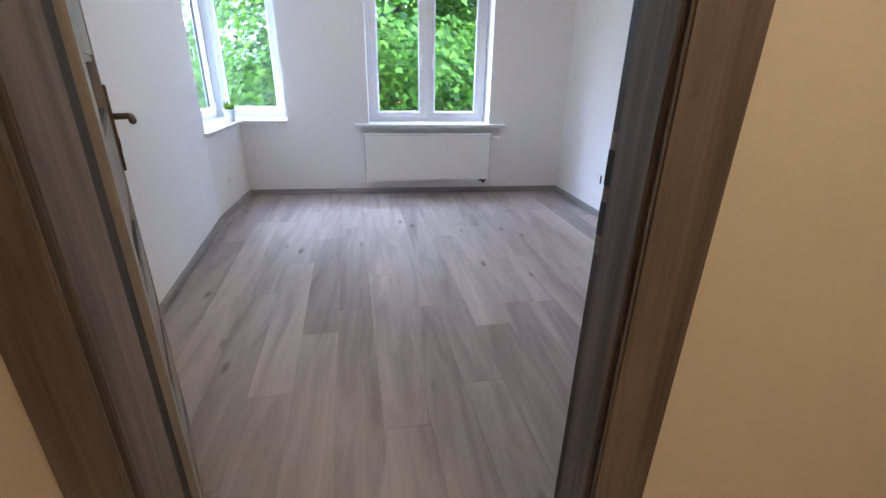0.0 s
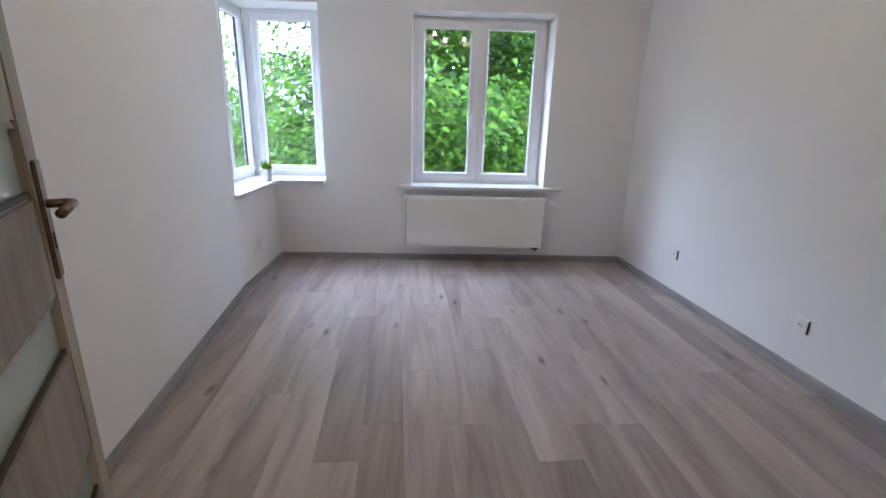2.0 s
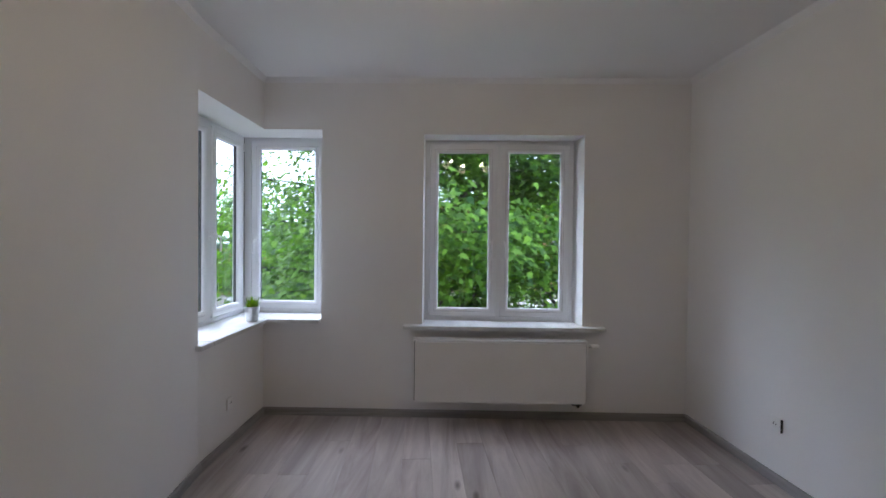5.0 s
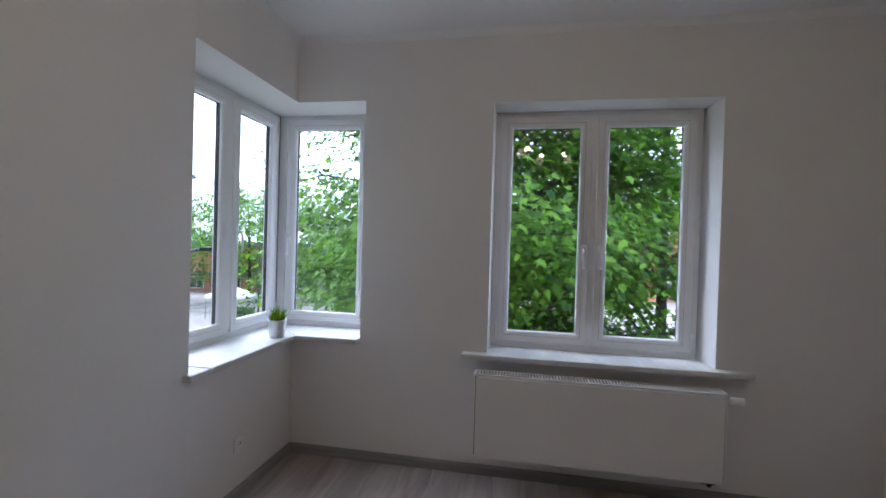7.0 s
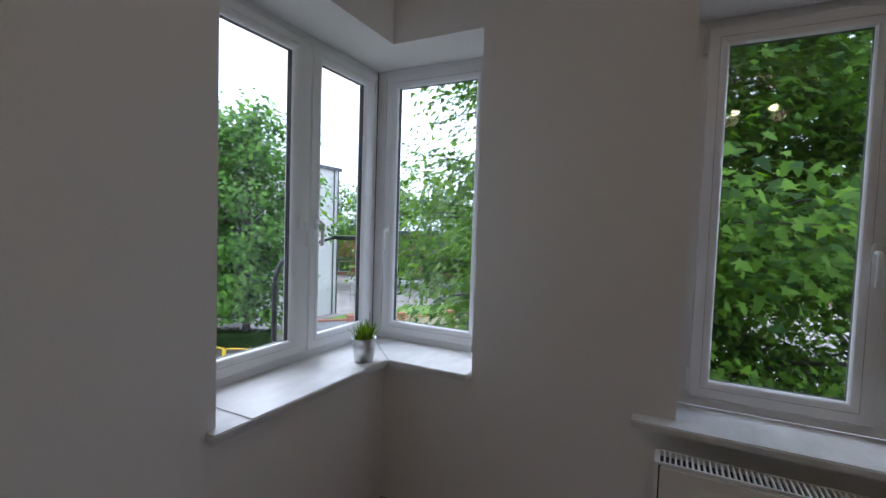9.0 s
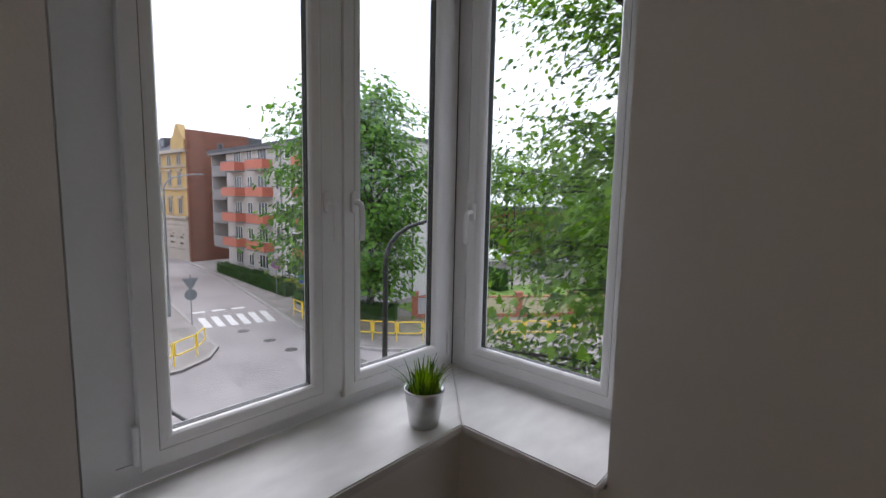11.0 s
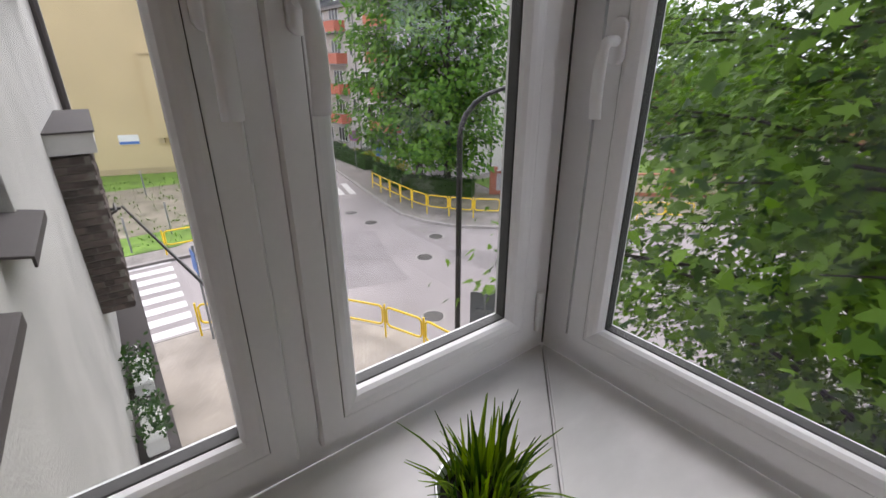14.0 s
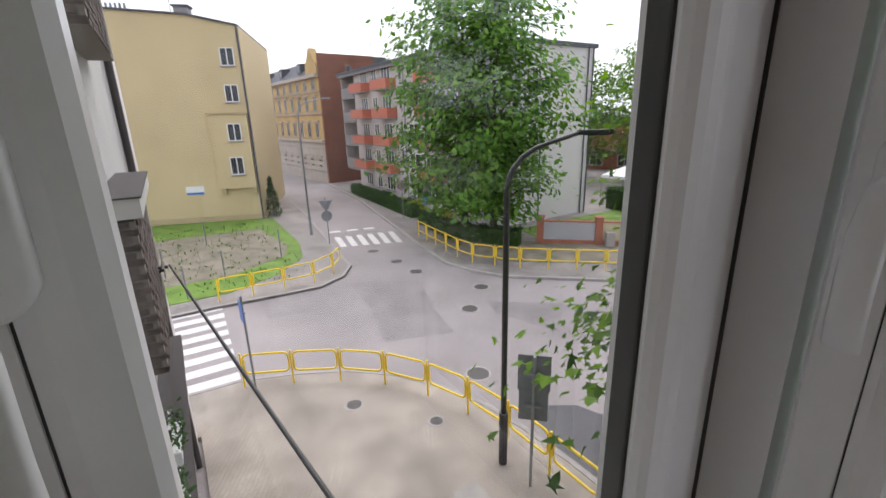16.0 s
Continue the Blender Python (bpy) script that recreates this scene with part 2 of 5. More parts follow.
SLATE = mat("dark_slate", (0.075, 0.078, 0.09), 0.7, 0.15, 2, 0.2)
BLOCK = mat("grey_render", (0.56, 0.52, 0.505), 0.85, 0.08, 0.5, 0.15, 18)
CORAL = mat("coral_panel", (0.55, 0.16, 0.10), 0.6, 0.08, 1, 0.05)
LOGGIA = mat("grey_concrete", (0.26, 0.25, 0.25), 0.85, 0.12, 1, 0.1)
WINFRAME = mat("far_white_frame", (0.72, 0.72, 0.70), 0.5, 0.05, 3, 0.0)
PANE = mat("far_dark_pane", (0.035, 0.04, 0.045), 0.12, 0.5, 0.9, 0.0, 3)
GABLE = mat("pale_gable_render", (0.60, 0.565, 0.545), 0.85, 0.05, 0.5, 0.1, 15)
FENCEP = mat("fence_plaster", (0.40, 0.40, 0.41), 0.85, 0.10, 1, 0.1)
FENCEY = mat("fence_plaster_cream", (0.52, 0.47, 0.30), 0.85, 0.10, 1, 0.1)
REDBRICK = mat("orange_brick", (0.36, 0.13, 0.08), 0.85, 0.15, 3, 0.3, 12)
FACADE = mat("cement_render", (0.50, 0.485, 0.455), 0.9, 0.14, 1.3, 0.5, 45)
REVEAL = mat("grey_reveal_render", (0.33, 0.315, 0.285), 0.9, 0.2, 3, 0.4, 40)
TINSILL = mat("painted_tin_sill", (0.05, 0.042, 0.04), 0.75, 0.15, 12, 0.03)
SOOT = mat("sooty_brick", (0.105, 0.08, 0.068), 0.9, 0.35, 12, 0.5, 60, per_object=0.45)
MORTAR = mat("sooty_mortar", (0.22, 0.20, 0.175), 0.95, 0.25, 14, 0.4, 60)
BARK = mat("bark", (0.045, 0.038, 0.03), 0.95, 0.35, 9, 0.7, 30, stretch=(3, 3, 0.6))
MAPLE = leaf_mat("maple_leaves", (0.016, 0.052, 0.008), (0.16, 0.295, 0.028))
BROAD = leaf_mat("broad_leaves", (0.03, 0.09, 0.016), (0.16, 0.31, 0.045))
BACKT = leaf_mat("light_leaves", (0.04, 0.10, 0.012), (0.15, 0.27, 0.04))
HEDGE = leaf_mat("hedge_leaves", (0.015, 0.045, 0.012), (0.05, 0.11, 0.022))
GOLD = leaf_mat("golden_bush_leaves", (0.20, 0.22, 0.02), (0.46, 0.42, 0.03))
PLUM = mat("sign_magenta", (0.30, 0.12, 0.32), 0.5, 0.05, 4, 0)
BLUE = mat("sign_blue", (0.06, 0.16, 0.45), 0.5, 0.05, 4, 0)
CARW = mat("white_car_paint", (0.7, 0.71, 0.72), 0.25, 0.03, 3, 0)
CARD = mat("dark_car_paint", (0.04, 0.045, 0.05), 0.2, 0.05, 3, 0)
CANVAS = mat("white_canvas", (0.8, 0.8, 0.8), 0.8, 0.03, 3, 0)


# ---- mesh tools ----
def obj(name, bm, material, parent=None, label="", smooth=False):
    bmesh.ops.recalc_face_normals(bm, faces=bm.faces)
    me = bpy.data.meshes.new(name)
    bm.to_mesh(me)
    bm.free()
    me.materials.append(material)
    if smooth:
        for p in me.polygons:
            p.use_smooth = True
    ob = new(name, me)
    if parent:
        ob.parent = parent
    if label:
        ob["label"] = label
    return ob


def part(name, bm, material, parent, label="", smooth=False):
    return obj(name, bm, material, parent, label, smooth)


def thing(name, label, category, x=0, y=0, z=0, rz=0, group=""):
    e = tagged(new(name), label, category, group)
    e.matrix_basis = pose(x, y, z, 0, 0, rz)
    return e


def boxes(*bb, bevel=0.0):
    bm = bmesh.new()
    for x0, y0, z0, x1, y1, z1 in bb:
        g = bmesh.ops.create_cube(bm, size=1)
        for v in g["verts"]:
            v.co = Vector(((x0 + x1) / 2 + v.co.x * (x1 - x0), (y0 + y1) / 2 + v.co.y * (y1 - y0), (z0 + z1) / 2 + v.co.z * (z1 - z0)))
    if bevel:
        bmesh.ops.bevel(bm, geom=bm.edges[:], offset=bevel, segments=2, affect='EDGES')
    return bm


def prism(poly, z0, z1, bm=None, bevel=0.0):
    bm = bm or bmesh.new()
    lo = [bm.verts.new((x, y, z0)) for x, y in poly]
    hi = [bm.verts.new((x, y, z1)) for x, y in poly]
    n = len(poly)
    bm.faces.new(lo[::-1])
    top = bm.faces.new(hi)
    for i in range(n):
        bm.faces.new((lo[i], lo[(i + 1) % n], hi[(i + 1) % n], hi[i]))
    if bevel:
        bmesh.ops.bevel(bm, geom=[e for e in bm.edges], offset=bevel, segments=2, affect='EDGES')
    return bm


def ring(u0, u1, z0, z1, profile, place):
    """A mitred rectangular frame: profile of (inset, depth) swept round a rectangle."""
    bm = bmesh.new()
    rows = [[bm.verts.new(place(u, d, z)) for u, z in ((u0 + i, z0 + i), (u1 - i, z0 + i), (u1 - i, z1 - i), (u0 + i, z1 - i))] for i, d in profile]
    n = len(rows)
    for k in range(n):
        a, b = rows[k], rows[(k + 1) % n]
        for j in range(4):
            bm.faces.new((a[j], a[(j + 1) % 4], b[(j + 1) % 4], b[j]))
    return bm


def tube(points, r, bm=None, sides=8, r1=None, cap=True):
    bm = bm or bmesh.new()
    pts = [Vector(p) for p in points]
    loops = []
    up = Vector((0.0, 0.0, 1.0))
    for i, p in enumerate(pts):
        d = (pts[min(i + 1, len(pts) - 1)] - pts[max(i - 1, 0)]).normalized()
        s = d.cross(up)
        if s.length < 0.05:
            s = d.cross(Vector((0.0, 1.0, 0.0)))
        s.normalize()
        o = s.cross(d)
        f = i / max(1, len(pts) - 1)
        rr = r if r1 is None else r + (r1 - r) * f
        loops.append([bm.verts.new(p + (s * math.cos(a) + o * math.sin(a)) * rr) for a in [2 * math.pi * k / sides for k in range(sides)]])
    for a, b in zip(loops, loops[1:]):
        for k in range(sides):
            bm.faces.new((a[k], a[(k + 1) % sides], b[(k + 1) % sides], b[k]))
    if cap:
        bm.faces.new(loops[0][::-1])
        bm.faces.new(loops[-1])
    return bm


def lathe(profile, sides=24, bm=None, x=0, y=0):
    bm = bm or bmesh.new()
    loops = [[bm.verts.new((x + r * math.cos(2 * math.pi * k / sides), y + r * math.sin(2 * math.pi * k / sides), z)) for k in range(sides)] for r, z in profile]
    for a, b in zip(loops, loops[1:]):
        for k in range(sides):
            bm.faces.new((a[k], a[(k + 1) % sides], b[(k + 1) % sides], b[k]))
    bm.faces.new(loops[0][::-1])
    bm.faces.new(loops[-1])
    return bm


def structure(ob, label, category):
    return tagged(ob, label, category, kind="structure")


# ---- the room ----
XR, CE = 3.386, 2.70
YB, YH = -3.80, -4.19
HEAD, SILLZ = 2.297, 0.777
HEADM, SILLM = 2.262, 0.745
OUT = 0.44


def left_x(y):
    return 0.115 * max(0.0, -0.91 - y)


def right_x(y):
    return XR - 0.068 * min(y, 0)


def slab(name, poly, z0, z1, m, label, category):
    return structure(obj(name, prism(poly, z0, z1), m), label, category)


LO = -0.925
slab("wall_west", [(left_x(LO), LO), (left_x(YB), YB), (-0.5, YB), (-0.5, LO)], 0, CE, WALL, "white painted wall beside the corner window", "wall")
slab("wall_west_below_window", [(0, 0.0), (left_x(LO), LO), (-OUT, LO), (-OUT, OUT), (0, OUT)], 0, SILLZ - 0.03, WALL, "white painted wall below the corner window", "wall")
slab("wall_west_above_window", [(0, 0.0), (left_x(LO), LO), (-OUT, LO), (-OUT, OUT), (0, OUT)], HEAD, CE, WALL, "white painted lintel over the corner window", "wall")
slab("wall_north_below_corner", [(0, 0), (0.468, 0), (0.468, OUT), (0, OUT)], 0, SILLZ - 0.03, WALL, "white painted wall below the corner window", "wall")
slab("wall_north_above_corner", [(0, 0), (0.468, 0), (0.468, OUT), (0, OUT)], HEAD, CE, WALL, "white painted lintel over the corner window", "wall")
slab("wall_north_pier", [(0.468, 0), (1.283, 0), (1.283, OUT), (0.468, OUT)], 0, CE, WALL, "white painted pier between the two windows", "wall")
slab("wall_north_below_window", [(1.283, 0), (2.557, 0), (2.53, OUT), (1.283, OUT)], 0, SILLM - 0.028, WALL, "white painted wall behind the radiator", "wall")
slab("wall_north_above_window", [(1.283, 0), (2.557, 0), (2.53, OUT), (1.283, OUT)], HEADM, CE, WALL, "white painted lintel over the window", "wall")
slab("wall_north_east", [(2.557, 0), (XR + 0.02, 0), (XR + 0.02, OUT), (2.53, OUT)], 0, CE, WALL, "white painted wall beside the window", "wall")
slab("wall_east", [(right_x(0), 0), (XR + 0.5, 0), (XR + 0.5, YB), (right_x(YB), YB)], 0, CE, WALL, "plain white painted wall with two sockets", "wall")
slab("wall_south_left", [(-0.5, YB), (0.86, YB), (0.86, YH), (-0.5, YH)], 0, CE, WALL, "white painted wall behind the open door", "wall")
slab("wall_south_right", [(2.07, YB), (XR + 0.5, YB), (XR + 0.5, YH), (2.07, YH)], 0, CE, WALL, "white painted wall beside the doorway", "wall")
slab("wall_south_above_door", [(0.86, YB), (2.07, YB), (2.07, YH), (0.86, YH)], 2.09, CE, WALL, "white painted wall over the doorway", "wall")
slab("ceiling", [(-0.5, OUT), (XR + 0.5, OUT), (XR + 0.5, -6.3), (-0.5, -6.3)], CE, CE + 0.15, CEIL, "plain white painted ceiling", "ceiling")
# plaster cove along the ceiling
cove = bmesh.new()
for a, b in (((left_x(YB), YB), (0, -0.91)), ((0, -0.91), (0, 0)), ((0, 0), (XR, 0)), ((XR, 0), (right_x(YB), YB))):
    d = Vector((b[0] - a[0], b[1] - a[1])).normalized()
    nx, ny = d.y, -d.x
    s = 0.035
    q = [cove.verts.new(p) for p in ((a[0], a[1], CE - s), (a[0] + nx * s, a[1] + ny * s, CE), (b[0] + nx * s, b[1] + ny * s, CE), (b[0], b[1], CE - s), (a[0], a[1], CE), (b[0], b[1], CE))]
    cove.faces.new((q[0], q[3], q[2], q[1]))
    cove.faces.new((q[0], q[1], q[4]))
    cove.faces.new((q[3], q[5], q[2]))
structure(obj("trim", cove, CEIL), "soft plaster cove along the ceiling edge", "trim")

# hall around the start
slab("hall_wall_skin_right", [(1.952, YH), (XR + 0.5, YH), (XR + 0.5, YH - 0.006), (1.952, YH - 0.006)], 0, CE, HALL, "cream hall wall in warm lamplight", "wall")
slab("hall_wall_skin_left", [(-0.5, YH), (0.92, YH), (0.92, YH - 0.006), (-0.5, YH - 0.006)], 0, CE, HALL, "cream hall wall in warm lamplight", "wall")
slab("hall_wall_back", [(-0.5, -6.1), (XR + 0.5, -6.1), (XR + 0.5, -6.3), (-0.5, -6.3)], 0, CE, HALL, "cream hall wall in warm lamplight", "wall")
slab("hall_wall_left", [(-0.3, YH - 0.01), (-0.5, YH - 0.01), (-0.5, -6.1), (-0.3, -6.1)], 0, CE, HALL, "cream hall wall in warm lamplight", "wall")
slab("hall_wall_right", [(XR + 0.3, YH - 0.01), (XR + 0.5, YH - 0.01), (XR + 0.5, -6.1), (XR + 0.3, -6.1)], 0, CE, HALL, "cream hall wall in warm lamplight", "wall")

# baseboards
def baseboard(a, b, m):
    d = Vector((b[0] - a[0], b[1] - a[1])).normalized()
    nx, ny = d.y, -d.x
    bm = bmesh.new()
    prof = [(0.0, 0.0), (0.016, 0.0), (0.016, 0.045), (0.010, 0.058), (0.0, 0.060)]
    A = [bm.verts.new((a[0] + nx * w, a[1] + ny * w, z)) for w, z in prof]
    B = [bm.verts.new((b[0] + nx * w, b[1] + ny * w, z)) for w, z in prof]
    n = len(prof)
    for i in range(n):
        bm.faces.new((A[i], A[(i + 1) % n], B[(i + 1) % n], B[i]))
    bm.faces.new(A[::-1])
    bm.faces.new(B)
    structure(obj("baseboard", bm, m), "grey wood-look baseboard along the wall", "baseboard")


baseboard((left_x(YB), YB), (0.0, -0.91), BASE)
baseboard((0.0, -0.91), (0.0, 0.0), BASE)
baseboard((0.016, 0), (XR - 0.016, 0), BASEX)
baseboard((XR, 0), (right_x(YB), YB), BASE)
baseboard((right_x(YB) - 0.02, YB), (2.07, YB), BASEX)
baseboard((2.07, YB), (2.07, -4.04), BASE)


# ---- windows ----
SASH = [(0.0, 0.012), (0.0, -0.042), (0.066, -0.042), (0.066, -0.012), (0.072, -0.004), (0.071, 0.005), (0.066, 0.012), (0.058, 0.016), (0.048, 0.0185), (0.0415, 0.0180), (0.0408, 0.0155), (0.0400, 0.0155), (0.0396, 0.017), (0.004, 0.017)]
FRAME = [(0.0, 0.0), (0.0, -0.062), (0.058, -0.062), (0.058, 0.0)]


def handle(place_uz, u, z, base, win):
    """Rosette and a bent lever that points down."""
    def P(du, d, dz):
        return place_uz(u + du, base + d, z + dz)
    bm = bmesh.new()
    n = 20
    outline = []
    for k in range(n):
        a = 2 * math.pi * k / n
        outline.append((0.0145 * math.cos(a), 0.0145 * math.sin(a) + (0.020 if math.sin(a) >= 0 else -0.020)))
    lo = [bm.verts.new(P(x, 0.0, y)) for x, y in outline]
    mid = [bm.verts.new(P(x, 0.008, y)) for x, y in outline]
    hi = [bm.verts.new(P(x * 0.85, 0.011, y * 0.93)) for x, y in outline]
    for A, B in ((lo, mid), (mid, hi)):
        for k in range(n):
            bm.faces.new((A[k], A[(k + 1) % n], B[(k + 1) % n], B[k]))
    bm.faces.new(hi)
    bm.faces.new(lo[::-1])
    h = part("handle", bm, PVC, win, "white window handle turned down", True)
    path = [(0.010, 0), (0.024, 0), (0.034, -0.003), (0.040, -0.012), (0.043, -0.03), (0.045, -0.06), (0.044, -0.09), (0.040, -0.115)]
    lev = bmesh.new()
    rows = []
    for i, (d, dz) in enumerate(path):
        w = 0.0095 + 0.0020 * (i > 3)
        th = 0.0085 if i < 3 else 0.0055
        a, b = path[max(i - 1, 0)], path[min(i + 1, len(path) - 1)]
        t = Vector((b[0] - a[0], b[1] - a[1])).normalized()
        nn = (-t.y, t.x)
        rows.append([lev.verts.new(P(w * math.cos(q), d + nn[0] * th * math.sin(q), dz + nn[1] * th * math.sin(q))) for q in [2 * math.pi * k / 10 for k in range(10)]])
    for A, B in zip(rows, rows[1:]):
        for k in range(10):
            lev.faces.new((A[k], A[(k + 1) % 10], B[(k + 1) % 10], B[k]))
    lev.faces.new(rows[0][::-1])
    lev.faces.new(rows[-1])
    part("lever", lev, PVC, h, "", True)


def window(name, label, place, u0, u1, z0, z1, sashes, mullion=None, wide=()):
    """place(u, d, z): along the wall, towards the room, up. sashes: (u0, u1, hinge side, handle u or None, handle z)."""
    win = structure(new(name), label, "window")
    part("frame", ring(u0, u1, z0, z1, FRAME, place), PVC, win)
    posts = [(a, b, -0.061, -0.002) for a, b in wide]
    if mullion is not None:
        posts += [(mullion - 0.034, mullion + 0.034, -0.042, -0.002), (mullion - 0.0165, mullion + 0.0165, -0.0015, 0.010)]
    if posts:
        bm = bmesh.new()
        for a, b, c, d in posts:
            vs = [bm.verts.new(place(u, q, z)) for z in (z0 + 0.06, z1 - 0.06) for u, q in ((a, c), (b, c), (b, d), (a, d))]
            for f in ((0, 1, 2, 3), (4, 5, 6, 7), (0, 1, 5, 4), (1, 2, 6, 5), (2, 3, 7, 6), (3, 0, 4, 7)):
                bm.faces.new([vs[i] for i in f])
        part("mullion", bm, PVC, win)
    sz0, sz1 = z0 + 0.038, z1 - 0.038
    for a, b, side, hu, hz in sashes:
        sash = part("sash", ring(a, b, sz0, sz1, SASH, place), PVC, win)
        part("bead_seam", ring(a + 0.0400, b - 0.0400, sz0 + 0.0400, sz1 - 0.0400, [(0.0, 0.0150), (0.0, 0.0162), (0.0008, 0.0162), (0.0008, 0.0150)], place), GASKET, sash)
        g0, g1, k0, k1 = a + 0.068, b - 0.068, sz0 + 0.068, sz1 - 0.068
        part("gasket", ring(a + 0.0645, b - 0.0645, sz0 + 0.0645, sz1 - 0.0645, [(0.0, -0.034), (0.0, -0.010), (0.0045, -0.013), (0.0045, -0.034)], place), GASKET, sash)
        bm = bmesh.new()
        vs = [bm.verts.new(place(u, q, z)) for q in (-0.030, -0.014) for u, z in ((g0, k0), (g1, k0), (g1, k1), (g0, k1))]
        for f in ((0, 1, 2, 3), (4, 5, 6, 7), (0, 1, 5, 4), (1, 2, 6, 5), (2, 3, 7, 6), (3, 0, 4, 7)):
            bm.faces.new([vs[i] for i in f])
        p = part("pane", bm, GLASS, sash)
        p.visible_shadow = False
        if hu is not None:
            handle(place, hu, hz, 0.017, sash)
        he = a - 0.006 if side < 0 else b + 0.006
        for zc, hh in ((sz0 + 0.07, 0.045), (sz1 - 0.06, 0.035)):
            bm = bmesh.new()
            rows = [[bm.verts.new(place(he + 0.007 * math.cos(q), 0.018 + 0.007 * math.sin(q), zc + s * hh)) for q in [math.pi * k / 4 for k in range(8)]] for s in (-1, 1)]
            for k in range(8):
                bm.faces.new((rows[0][k], rows[0][(k + 1) % 8], rows[1][(k + 1) % 8], rows[1][k]))
            bm.faces.new(rows[0][::-1])
            bm.faces.new(rows[1])
            part("hinge", bm, PVC, sash)
    return win


WX, WY, WM = -0.305, 0.305, 0.215
HZ = 1.452
window("window_1", "white plastic double window of the bay corner", lambda u, d, z: (WX + d, u, z), -0.885, WY - 0.0, SILLZ - 0.004, HEAD + 0.004,
       [(-0.785, -0.269, -1, -0.289, HZ - 0.02), (-0.234, 0.254, 1, -0.196, HZ - 0.02)], -0.2515, ((-0.86, -0.765),))
window("window_2", "white plastic narrow window of the bay corner", lambda u, d, z: (u, WY - d, z), WX + 0.002, 0.480, SILLZ - 0.004, HEAD + 0.004,
       [(WX + 0.074, 0.388, 1, -0.200, HZ - 0.05)], None, ((0.38, 0.45),))
window("window_3", "white plastic double casement window above the radiator", lambda u, d, z: (u, WM - d, z), 1.284, 2.530, SILLM - 0.001, HEADM + 0.003,
       [(1.326, 1.888, -1, 1.858, 1.385), (1.921, 2.490, 1, 1.951, 1.385)], 1.9045)
slab("corner_seam", [(WX, WY - 0.003), (WX + 0.003, WY - 0.003), (WX + 0.003, WY), (WX, WY)], SILLZ, HEAD, GASKET, "dark rubber joint where the bay windows meet", "window")
# corner post outside the bay
slab("corner_post", [(WX - 0.07, WY + 0.07), (WX, WY + 0.07), (WX, WY), (WX - 0.07, WY)], SILLZ - 0.03, HEAD, PVC, "white corner post joining the bay windows", "window")
slab("outer_jamb", [(-OUT, LO - 0.02), (WX - 0.02, LO - 0.02), (WX - 0.02, -0.885), (-OUT, -0.885)], SILLZ - 0.03, HEAD, FACADE, "cement jamb outside the bay window", "wall")


def sill(name, poly, z, th, label):
    return structure(obj(name, prism(poly, z - th, z, bevel=0.004), SILL), label, "window sill")


jy = -0.828
sill("sill_1", [(-0.30, LO + 0.003), (left_x(LO) - 0.0, LO + 0.003), (left_x(LO), -0.965), (0.048, -0.965), (0.048, jy - 0.0015), (-0.30, jy - 0.0015)], SILLZ, 0.030, "white marble-look tile window sill end piece")
sill("sill_2", [(-0.30, jy + 0.0015), (0.046, jy + 0.0015), (0.046, -0.048), (-0.304, 0.302)], SILLZ, 0.030, "white marble-look tile window sill")
sill("sill_3", [(0.049, -0.048), (0.462, -0.048), (0.462, 0.302), (-0.301, 0.302)], SILLZ, 0.030, "white marble-look tile window sill with mitred corner")
sill("sill_4", [(1.286, WM - 0.002), (1.286, -0.002), (1.136, -0.002), (1.136, -0.078), (2.726, -0.078), (2.726, -0.002), (2.553, -0.002), (2.534, WM - 0.002)], SILLM, 0.028, "white marble-look window sill above the radiator")


